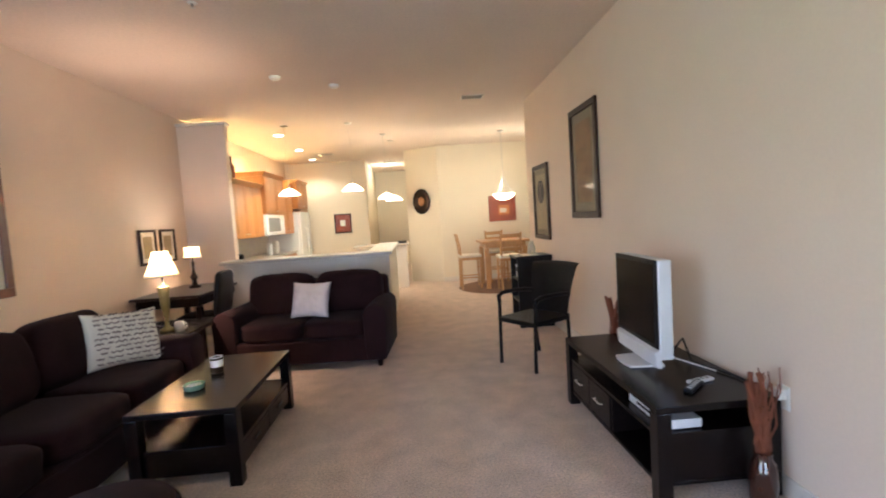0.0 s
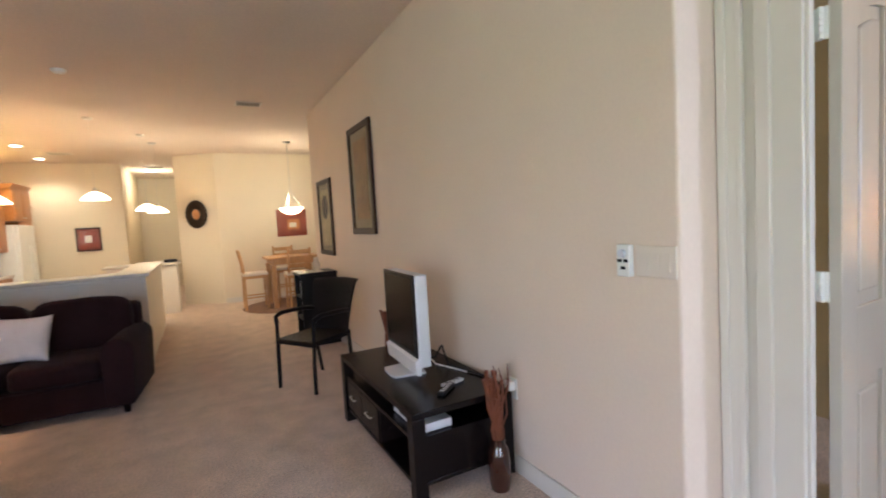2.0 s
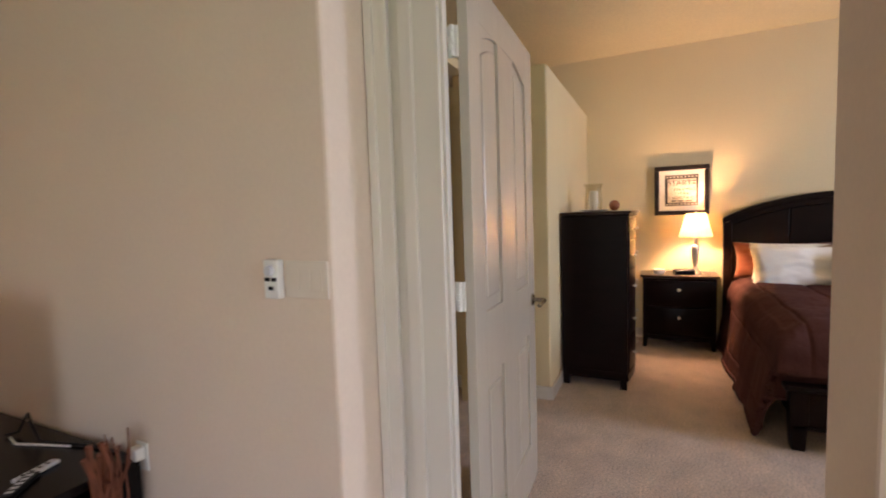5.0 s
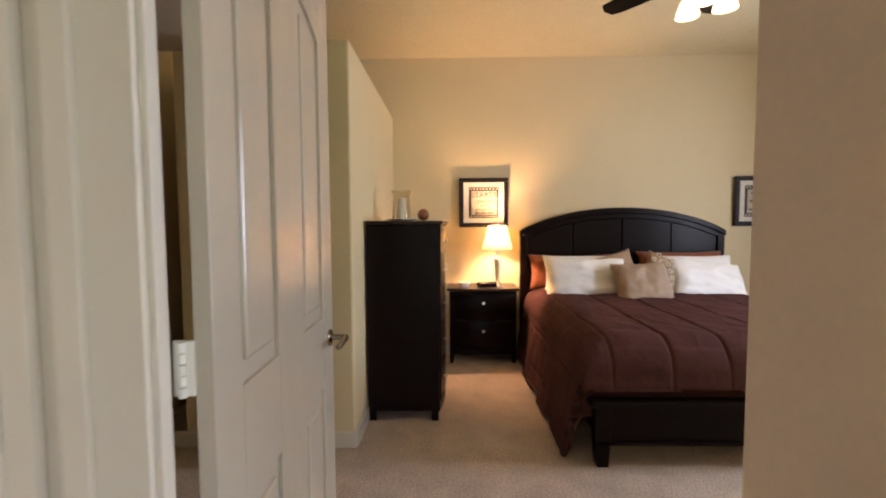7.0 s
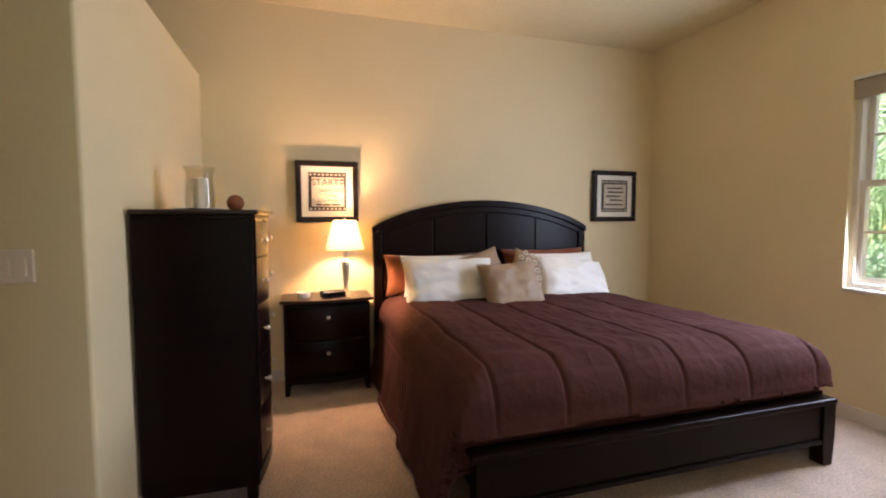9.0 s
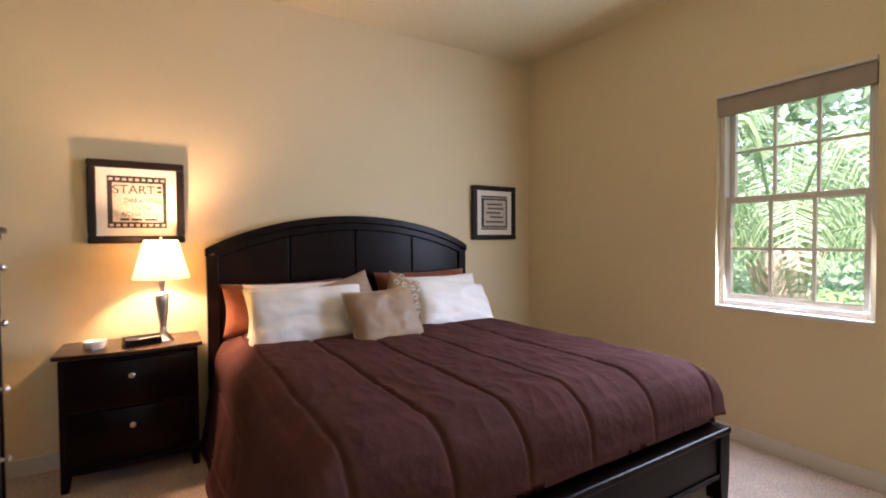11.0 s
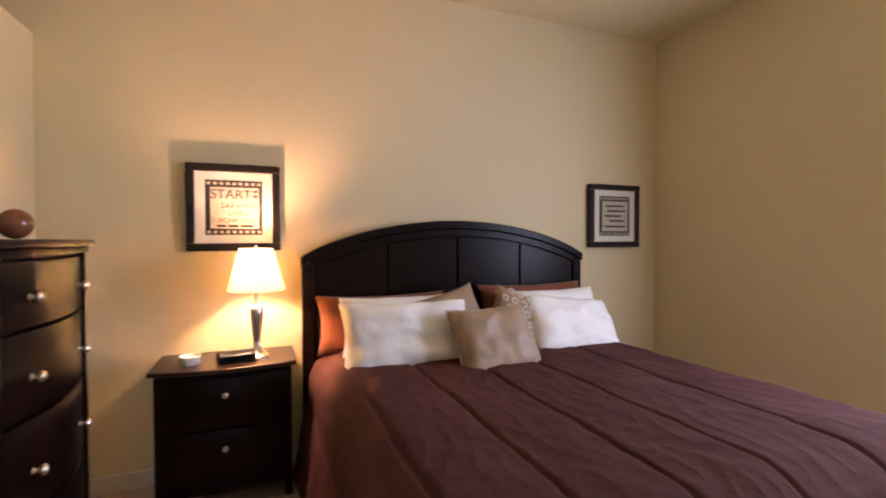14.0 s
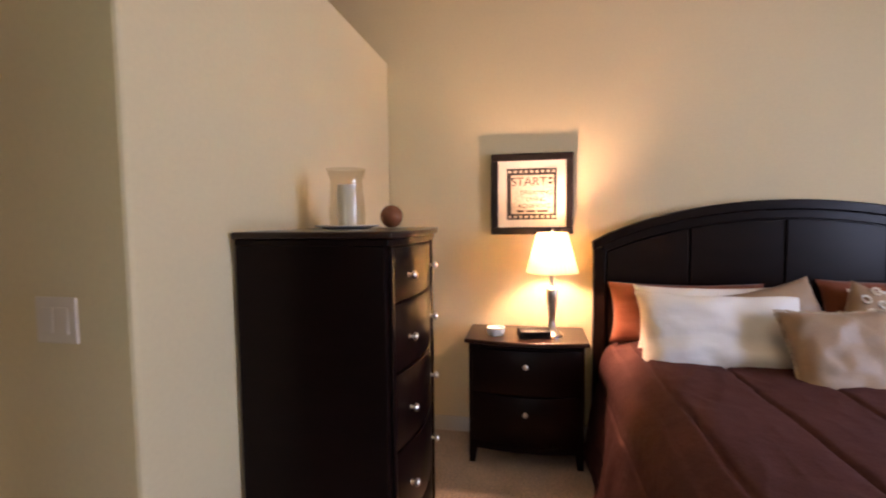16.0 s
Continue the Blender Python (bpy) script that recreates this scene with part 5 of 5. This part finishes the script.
def wall_cabinet(y0, y1, z0, z1, depth, doors, label):
    c = thing("wall_cabinet", pose(-1.828, 0, 0), label, "cabinet", "kitchen cabinets")
    part("carcass", box(0, depth, y0, y1, z0, z1, 0.002), MAPLE, c)
    part("crown", prism([(0, z1), (depth + 0.005, z1), (depth + 0.05, z1 + 0.06), (depth + 0.05, z1 + 0.075), (0, z1 + 0.075)], y0 - 0.02, y1 + 0.02, "y", 0.003), MAPLE, c)
    w = (y1 - y0) / doors
    for k in range(doors):
        a, e = y0 + w * k + 0.006, y0 + w * (k + 1) - 0.006
        d = part("door", box(depth, depth + 0.018, a, e, z0 + 0.01, z1 - 0.01, 0.003), MAPLE, c)
        part("raised_panel", box(depth + 0.018, depth + 0.025, a + 0.06, e - 0.06, z0 + 0.07, z1 - 0.07, 0.006), MAPLE, d)
        knob("knob", depth + 0.018, (e - 0.03 if k % 2 == 0 else a + 0.03), z0 + 0.06, d, 0.012, "x", 1)
    return c


wall_cabinet(8.74, 9.95, 1.29, 2.08, 0.60, 3, "honey maple wall cabinets with raised panels")
wall_cabinet(9.96, 11.05, 1.66, 2.30, 0.66, 2, "taller honey maple cabinet over the microwave")
wall_cabinet(11.06, 12.0, 1.29, 2.08, 0.56, 2, "honey maple wall cabinets beside the oven")
wall_cabinet(12.01, 12.9, 1.80, 2.34, 0.68, 2, "honey maple cabinet over the refrigerator")
wall_cabinet(12.91, 13.6, 1.40, 2.05, 0.50, 1, "honey maple end cabinet")
c = thing("microwave", pose(-1.828, 10.5, 1.30), "white over-range microwave oven", "microwave")
part("body", box(0, 0.66, -0.52, 0.52, 0.0, 0.355, 0.008), APPLIANCE, c)
part("door_glass", box(0.66, 0.668, -0.44, 0.22, 0.06, 0.30, 0.004), material("grey_microwave_glass", (0.25, 0.25, 0.24), 0.2, var=0.1, scale=8), c)
part("control_panel", box(0.66, 0.667, 0.30, 0.48, 0.04, 0.32, 0.003), APPLIANCE, c)
part("handle", tube([(0.668, 0.26, 0.05), (0.70, 0.26, 0.07), (0.70, 0.26, 0.29), (0.668, 0.26, 0.31)], 0.010, 8), APPLIANCE, c)
c = thing("refrigerator", pose(-1.828, 12.46, 0), "white refrigerator in the kitchen", "refrigerator")
part("cabinet", box(0, 0.66, -0.44, 0.44, 0.03, 1.74, 0.01), APPLIANCE, c)
for a, e in ((-0.43, -0.005), (0.005, 0.43)):
    d = part("door", box(0.662, 0.72, a, e, 0.06, 1.735, 0.012), APPLIANCE, c)
    yy = e - 0.05 if a < -0.1 else a + 0.05
    part("handle", tube([(0.72, yy, 0.65), (0.76, yy, 0.68), (0.76, yy, 1.35), (0.72, yy, 1.38)], 0.012, 8), APPLIANCE, d)
c = thing("base_cabinet", pose(-1.828, 0, 0), "honey maple base cabinets under a stone worktop", "cabinet", "kitchen cabinets")
part("carcass", box(0, 0.58, 8.74, 12.0, 0.10, 0.88, 0.003), MAPLE, c)
part("toe_kick", box(0, 0.52, 8.74, 12.0, 0, 0.10), BLACK, c)
for k in range(5):
    a = 8.76 + k * 0.645
    d = part("door", box(0.58, 0.598, a, a + 0.63, 0.13, 0.86, 0.003), MAPLE, c)
    part("raised_panel", box(0.598, 0.605, a + 0.07, a + 0.58, 0.20, 0.79, 0.006), MAPLE, d)
single("worktop", box(-1.828, -1.21, 8.735, 12.0, 0.881, 0.92, 0.006), COUNTER, Matrix(), "pale speckled stone kitchen worktop", "worktop")
single("backsplash", box(-1.828, -1.812, 8.735, 12.0, 0.921, 1.285, 0.002), COUNTER, Matrix(), "speckled stone backsplash behind the worktop", "backsplash")
for y, h, r, m in ((8.85, 0.24, 0.055, WHITEPL), (9.10, 0.17, 0.06, CERAMIC), (9.4, 0.13, 0.06, BLACK), (10.9, 0.22, 0.05, WHITEPL), (11.3, 0.26, 0.06, MAT)):
    c = thing("canister", pose(-1.45, y, 0.921), "kitchen canister on the worktop", "canister", "canisters on the worktop")
    part("pot", lathe([(0.0, 0), (r, 0), (r * 1.05, h * 0.5), (r * 0.95, h * 0.85), (0.0, h * 0.86)], 20), m, c, "", 50)
    part("lid", lathe([(r, h * 0.86), (r, h * 0.93), (r * 0.25, h * 0.96), (r * 0.25, h), (0.0, h)], 20), m, c, "", 50)
for y, h, r, m in ((8.85, 0.34, 0.05, GLAZE), (9.02, 0.26, 0.07, CERAMIC), (9.2, 0.38, 0.055, TWIG), (8.72, 0.24, 0.06, CERAMIC)):
    c = thing("decorative_bottle", pose(-1.38, y, 2.156), "decorative bottle on top of the cabinets", "bottle", "bottles on the cabinets")
    part("bottle", lathe([(0.0, 0), (r, 0), (r, h * 0.55), (r * 0.35, h * 0.72), (r * 0.35, h * 0.92), (0.0, h * 0.92)], 18), m, c, "", 50)
    part("stopper", lathe([(r * 0.3, h * 0.92), (r * 0.4, h * 0.96), (0.0, h)], 12), BRONZE, c, "", 50)
# strip lamps on the cabinet tops, behind the crown
for y0, y1, z in ((8.7, 9.9, 2.17), (10.0, 11.0, 2.39), (11.1, 11.95, 2.17), (12.05, 12.85, 2.43)):
    c = thing("strip_light", pose(-1.70, (y0 + y1) / 2, z - 0.012), "glowing strip light on top of the cabinets", "strip light", "cabinet strip lights")
    part("channel", box(-0.015, 0.015, -(y1 - y0) / 2, (y1 - y0) / 2, 0, 0.010), WHITEPL, c)
    part("tube", tube([(0, -(y1 - y0) / 2 + 0.02, 0.018), (0, (y1 - y0) / 2 - 0.02, 0.018)], 0.008, 8), STRIP, c, "glowing tube")

c = thing("peninsula", pose(0, 0, 0), "white kitchen peninsula with a pale top", "counter")
part("cabinet", box(0.05, 1.10, 11.72, 12.25, 0, 0.885, 0.004), TRIM, c)
part("top", box(0.0, 1.15, 11.66, 12.30, 0.886, 0.925, 0.006), COUNTER, c)
c = thing("black_tray", pose(1.0, 11.95, 0.926), "small dark object on the peninsula", "tray")
part("dish", box(-0.10, 0.10, -0.07, 0.07, 0, 0.04, 0.006), BLACK, c)
part("dish_rim", box(-0.105, 0.105, -0.075, 0.075, 0.04, 0.048, 0.003), BLACK, c)

RED = material("red_brown_art", (0.26, 0.045, 0.02), 0.6, var=0.4, scale=6)
ORANGE = material("orange_art", (0.55, 0.20, 0.05), 0.6, var=0.3, scale=8)
c, art, iw, ih = framed("framed_art", pose(-0.49, 13.797, 1.43), 0.42, 0.48, 0.03, WOODFR, (RED, RED), "small red-brown framed picture in the kitchen", 0.05)
part("pale_block", box(-iw * 0.5, iw * 0.4, -0.0135, -0.0126, -ih * 0.4, ih * 0.5), MAT, art)
c, art, iw, ih = framed("framed_art", pose(3.25, 12.147, 1.54), 0.60, 0.56, 0.02, RED, (RED, RED), "red and orange abstract picture on the dining wall", 0.02)
part("orange_block", box(-iw * 0.35, iw * 0.6, -0.0135, -0.0126, -ih * 0.6, ih * 0.3), ORANGE, art)
part("pale_block", box(-iw * 0.2, iw * 0.35, -0.0144, -0.0136, -ih * 0.4, 0), MAT, art)

mirror_dir = math.degrees(math.atan2(12.15 - 12.64, 1.87 - 1.16))
c = thing("round_mirror", pose(1.505, 12.40, 1.80, 0, 0, mirror_dir) @ pose(0, -0.005, 0), "round mirror in a dark wreath-like frame", "mirror")
bm = bmesh.new()
n, k = 40, 10
rings = [[bm.verts.new(((0.155 + 0.075 * math.cos(2 * math.pi * j / k)) * math.cos(2 * math.pi * i / n), -0.03 - 0.028 * math.sin(2 * math.pi * j / k) - 0.004 * math.sin(i * 2.5),
                        1.22 * (0.155 + 0.075 * math.cos(2 * math.pi * j / k)) * math.sin(2 * math.pi * i / n))) for j in range(k)] for i in range(n)]
for i in range(n):
    for j in range(k):
        bm.faces.new((rings[i][j], rings[(i + 1) % n][j], rings[(i + 1) % n][(j + 1) % k], rings[i][(j + 1) % k]))
part("frame", bm, BRONZE, c, "dark carved oval frame", 60)
bm = lathe([(0.0, 0.0), (0.10, 0.0), (0.10, 0.004), (0.0, 0.004)], 36, at=(0, -0.03, 0), tilt=Matrix.Rotation(math.pi / 2, 3, "X"))
part("mirror_glass", bm, material("mirror_silver", (0.85, 0.86, 0.86), 0.03, 1.0, var=0.01, scale=3), c)


def pendant(x, y, z, label):
    c = thing("pendant_lamp", pose(x, y, LC), label, "pendant lamp", "kitchen pendants")
    d = z - LC
    part("canopy", lathe([(0.0, -0.001), (0.06, -0.001), (0.05, -0.02), (0.0, -0.025)], 20), STEEL, c, "", 50)
    part("cord", lathe([(0.0025, -0.02), (0.0025, d + 0.10)], 8), STEEL, c)
    part("socket", lathe([(0.012, d + 0.14), (0.02, d + 0.12), (0.022, d + 0.07)], 14), STEEL, c, "", 50)
    bm = shell([(0.022, d + 0.085), (0.06, d + 0.075), (0.11, d + 0.04), (0.15, d + 0.0), (0.165, d - 0.02)], 32, 0.004)
    part("shade", bm, FROST, c, "frosted white glass bell shade, lit", 60)
    part("bulb", lathe([(0.0, d + 0.0), (0.022, d + 0.02), (0.026, d + 0.04), (0.012, d + 0.075)], 14), BULB, c, "", 60)
    return c


pendant(-0.62, 9.45, 1.93, "lit frosted glass pendant over the bar")
pendant(0.36, 9.45, 1.95, "lit frosted glass pendant over the bar")
pendant(0.83, 10.5, 1.84, "lit frosted glass pendant over the bar")
pendant(0.93, 11.2, 1.83, "lit frosted glass pendant over the bar")
for x, y in ((-0.90, 10.14), (-0.95, 11.75), (-1.0, 13.2), (0.62, 15.0)):
    c = thing("recessed_light", pose(x, y, LC), "lit recessed ceiling downlight", "ceiling light", "recessed lights")
    part("trim_ring", shell([(0.095, -0.008), (0.095, -0.001)], 28, 0.02), WHITEPL, c, "", 60)
    part("lens", lathe([(0.0, -0.002), (0.074, -0.002), (0.074, -0.0045), (0.0, -0.0045)], 24), BULB, c)
for x, y, w in ((2.16, 8.24, 0.30), (-0.56, 12.5, 0.34), (0.75, 14.4, 0.34)):
    c = thing("ceiling_vent", pose(x, y, LC), "white louvred ceiling air vent", "air vent", "ceiling vents")
    bm = box(-w / 2, w / 2, -0.10, -0.08, -0.012, -0.001, 0.002)
    box(-w / 2, w / 2, 0.08, 0.10, -0.012, -0.001, 0.002, bm)
    box(-w / 2, -w / 2 + 0.02, -0.08, 0.08, -0.012, -0.001, 0.002, bm)
    box(w / 2 - 0.02, w / 2, -0.08, 0.08, -0.012, -0.001, 0.002, bm)
    part("frame", bm, TRIM, c)
    for k in range(7):
        part("slat", prism([(-0.075 + k * 0.023, -0.011), (-0.060 + k * 0.023, -0.002), (-0.058 + k * 0.023, -0.003), (-0.073 + k * 0.023, -0.012)], -w / 2 + 0.02, w / 2 - 0.02, "x"), COUNTER, c)
for x, y in ((-0.05, 7.08), (0.49, 7.46)):
    c = thing("smoke_detector", pose(x, y, LC), "white round ceiling sensor", "detector", "ceiling sensors")
    part("body", lathe([(0.0, -0.03), (0.04, -0.03), (0.055, -0.02), (0.06, -0.001), (0.0, -0.001)], 24), WHITEPL, c, "", 40)
    part("grille", shell([(0.044, -0.033), (0.046, -0.028)], 24, 0.006), MAT, c)
c = thing("ceiling_sprinkler", pose(-0.12, 5.46, LC), "small white ceiling fixture", "sprinkler")
part("escutcheon", lathe([(0.0, -0.006), (0.03, -0.005), (0.034, -0.001), (0.0, -0.001)], 20), WHITEPL, c, "", 40)
part("head", lathe([(0.008, -0.006), (0.008, -0.03), (0.018, -0.034), (0.0, -0.036)], 14), STEEL, c, "", 40)

# ---- dining ----
single("round_rug", lathe([(0.0, 0.002), (0.86, 0.002), (0.87, 0.008), (0.86, 0.014), (0.0, 0.015)], 56), material("brown_rug", (0.24, 0.14, 0.09), 0.95, var=0.2, scale=6, fine=0.3, fine_scale=90, bump=0.7, bump_scale=120, dist=0.006), pose(2.95, 10.95, 0.0),
       "round brown rug under the dining table", "rug", smooth=40)


def dining_table():
    t = thing("dining_table", pose(2.98, 11.0, 0.015), "light oak square dining table", "dining table")
    part("tabletop", box(-0.45, 0.45, -0.45, 0.45, 0.86, 0.90, 0.006), PINE, t)
    part("apron", box(-0.38, 0.38, -0.38, 0.38, 0.77, 0.86, 0.003), PINE, t)
    for x in (-0.36, 0.36):
        for y in (-0.36, 0.36):
            part("leg", box(x - 0.04, x + 0.04, y - 0.04, y + 0.04, 0, 0.77, 0.005), PINE, t)
    return t


dining_table()


def dining_chair(m):
    t = thing("dining_chair", m, "light oak ladder-back counter chair with a cream seat", "chair", "dining chairs")
    part("seat", box(-0.21, 0.21, -0.21, 0.21, 0.60, 0.65, 0.015, seg=2), MAT, t, "cream seat pad")
    part("seat_frame", box(-0.20, 0.20, -0.20, 0.20, 0.55, 0.60, 0.004), PINE, t)
    for x in (-0.18, 0.18):
        part("front_leg", box(x - 0.018, x + 0.018, -0.20, -0.164, 0, 0.55, 0.003), PINE, t)
        part("rear_post", tube([(x, 0.19, 0), (x, 0.185, 0.55), (x, 0.20, 0.80), (x, 0.25, 1.06)], 0.02, 8), PINE, t, "", 60)
        part("side_stretcher", box(x - 0.01, x + 0.01, -0.17, 0.18, 0.20, 0.225), PINE, t)
    for z, y in ((0.76, 0.195), (0.88, 0.215), (1.0, 0.238)):
        part("slat", box(-0.17, 0.17, y - 0.010, y + 0.010, z - 0.035, z + 0.035, 0.004), PINE, t)
    for y in (-0.18, 0.18):
        part("stretcher", box(-0.17, 0.17, y - 0.01, y + 0.01, 0.26, 0.285), PINE, t)
    return t


ch = dining_chair(pose(2.33, 11.0, 0.016, 0, 0, 90))
copy_thing(ch, pose(2.98, 10.38, 0.016, 0, 0, 180))
copy_thing(ch, pose(2.98, 11.62, 0.016, 0, 0, 0))
copy_thing(ch, pose(3.62, 11.0, 0.016, 0, 0, -90))
c = thing("chandelier", pose(3.02, 10.75, LC), "lit glass bowl pendant over the dining table", "chandelier")
part("canopy", lathe([(0.0, -0.001), (0.07, -0.001), (0.06, -0.03), (0.0, -0.035)], 20), STEEL, c, "", 50)
part("chain", lathe([(0.006, -0.03), (0.006, -0.88)], 8), STEEL, c)
for k in range(3):
    a = 2 * math.pi * k / 3
    part("strut", tube([(0.0, 0.0, -0.86), (0.07 * math.cos(a), 0.07 * math.sin(a), -1.01), (0.19 * math.cos(a), 0.19 * math.sin(a), -1.19)], 0.006, 6), STEEL, c)
part("bowl", shell([(0.02, -1.31), (0.10, -1.295), (0.16, -1.26), (0.20, -1.21), (0.215, -1.185)], 36, 0.005), FROST, c, "frosted glass bowl, lit", 60)

# ---- outdoors, seen through the bedroom window ----
bm = bmesh.new()
v = [bm.verts.new(p) for p in ((-400, -400, -0.25), (400, -400, -0.25), (400, 400, -0.25), (-400, 400, -0.25))]
bm.faces.new(v)
structure("ground", bm, GRASS, "green lawn around the house", "ground")


def frond(length, rise, droop, seed):
    r = random.Random(seed)
    bm = bmesh.new()
    pts = []
    for i in range(11):
        u = i / 10
        pts.append(Vector((length * (u * 0.85 + 0.15 * math.sin(u * 1.5)), 0.02 * math.sin(3 * u + seed), rise * math.sin(u * 1.9) - droop * u ** 2.4)))
    tube(pts, 0.022, 5, bm, 0.004)
    for k in range(46):
        u = 0.14 + 0.85 * k / 45
        f = u * 10
        i = min(int(f), 9)
        p = pts[i].lerp(pts[i + 1], f - i)
        d = (pts[i + 1] - pts[i]).normalized()
        ll = 0.62 * math.sin(math.pi * min(u * 0.9 + 0.1, 1)) ** 0.6 * (0.85 + 0.3 * r.random())
        for s in (-1, 1):
            out = Vector((d.x * 0.55, s * (0.75 + 0.2 * r.random()), -0.25 - 0.5 * r.random())).normalized()
            w = d * 0.010
            a, b = p - w, p + w
            mid = p + out * ll * 0.55 + Vector((0, 0, 0.02))
            tip = p + out * ll + Vector((0, 0, -0.45 * ll - 0.12 * r.random()))
            q = [bm.verts.new(x) for x in (a, b, mid + w * 1.2, tip, mid - w * 1.2)]
            bm.faces.new(q)
    return bm


# leaf greens paled: the view's haze and glare are put into the colour
LEAFT = translucent("hazy_palm_leaflet", (0.30, 0.41, 0.22), 0.45)
BUSHT = translucent("hazy_bush_leaf", (0.30, 0.40, 0.26), 0.45)


def palm(x, y, base, top, r, n, seed, size):
    t = thing("palm_tree", pose(x, y, base), "stout palm with long arching green fronds", "palm tree")
    h = top - base
    prof, k = [], 16
    for i in range(k + 1):
        u = i / k
        prof.append((r * (1.12 - 0.22 * u + (0.05 if i % 2 else 0.0)), h * u))
    prof.append((0.0, h + 0.05))
    part("trunk", lathe(prof, 18), TRUNK, t, "rough brown ringed trunk", 30)
    rg = random.Random(seed)
    for i in range(14):
        a = rg.random() * 6.28
        z = h * (0.55 + 0.45 * rg.random())
        d = Vector((math.cos(a), math.sin(a), 0))
        p = d * r * 0.8 + Vector((0, 0, z))
        part("leaf_boot", tube([p, p + d * 0.12 + Vector((0, 0, 0.12)), p + d * 0.20 + Vector((0, 0, 0.30))], 0.05, 6, r_end=0.02), TRUNK, t)
    for i in range(n):
        a = 2.4 * i + rg.random() * 0.5
        steep = 0.35 + 1.2 * (i / n)
        bm = frond(size * (0.85 + 0.3 * rg.random()), size * 0.75 * steep, size * (0.75 - 0.25 * steep), seed + i)
        bmesh.ops.transform(bm, matrix=Matrix.Translation((0.10 * math.cos(a), 0.10 * math.sin(a), h)) @ Matrix.Rotation(a, 4, "Z"), verts=bm.verts)
        part("frond", bm, LEAFT, t)
    return t


palm(6.37, -4.7, -0.25, 1.15, 0.24, 26, 11, 2.2)


def leaf_cloud(cx, cy, z0, w, d, h, n, size, seed):
    rg = random.Random(seed)
    bm = bmesh.new()
    lobes = [(cx + (rg.random() - 0.5) * w, cy + (rg.random() - 0.5) * d, z0 + h * (0.15 + 0.75 * rg.random()), 0.20 * h + 0.35 * rg.random()) for _ in range(12)]
    for _ in range(n):
        lx, ly, lz, lr = rg.choice(lobes)
        u = Vector((rg.gauss(0, 1), rg.gauss(0, 1), rg.gauss(0, 1))).normalized() * lr * (0.6 + 0.5 * rg.random())
        p = Vector((lx, ly, max(lz, z0 + 0.1))) + u
        p.z = max(p.z, z0 + 0.02)
        a = Vector((rg.gauss(0, 1), rg.gauss(0, 1), rg.gauss(0, 0.6))).normalized() * size * (0.6 + 0.8 * rg.random())
        b = a.cross(Vector((rg.gauss(0, 1), rg.gauss(0, 1), rg.gauss(0, 1)))).normalized() * size * 0.35
        bm.faces.new([bm.verts.new(q) for q in (p - a, p + b, p + a, p - b)])
    return bm


def shrub(x, y, w, h, seed, label):
    t = thing("shrub", pose(x, y, -0.25), label, "shrub", "garden shrubs")
    for k in range(3):
        part("stem", tube([(0.1 * k - 0.1, 0, 0), (0.25 * (k - 1), 0.05, h * 0.4), (0.4 * (k - 1), 0.1, h * 0.7)], 0.03, 6, r_end=0.01), TRUNK, t)
    part("crown", leaf_cloud(0, 0, 0.0, w, w * 0.7, h, 1500, 0.09, seed), BUSHT, t)
    return t


for i, (x, y, w, h) in enumerate(((3.6, -7.5, 2.4, 2.0), (5.2, -9.0, 2.6, 2.6), (7.4, -8.2, 2.4, 2.2), (9.4, -8.0, 2.6, 2.6), (11.5, -9.5, 3.0, 3.2), (8.3, -6.2, 1.5, 1.3))):
    shrub(x, y, w, h, 40 + i, "dense leafy green garden shrub")
bm = bmesh.new()
for i in range(12):
    tmp = leaf_cloud(-4 + i * 2.5, -13.0 - (i % 3) * 1.2, -0.25, 3.6, 2.6, 8.0 + 1.5 * (i % 2), 1300, 0.34, 70 + i)
    me = bpy.data.meshes.new("tmp")
    tmp.to_mesh(me)
    tmp.free()
    bm.from_mesh(me)
    bpy.data.meshes.remove(me)
single("far_trees", bm, BUSHT, Matrix(), "bright green trees beyond the garden", "trees", kind="stuff")
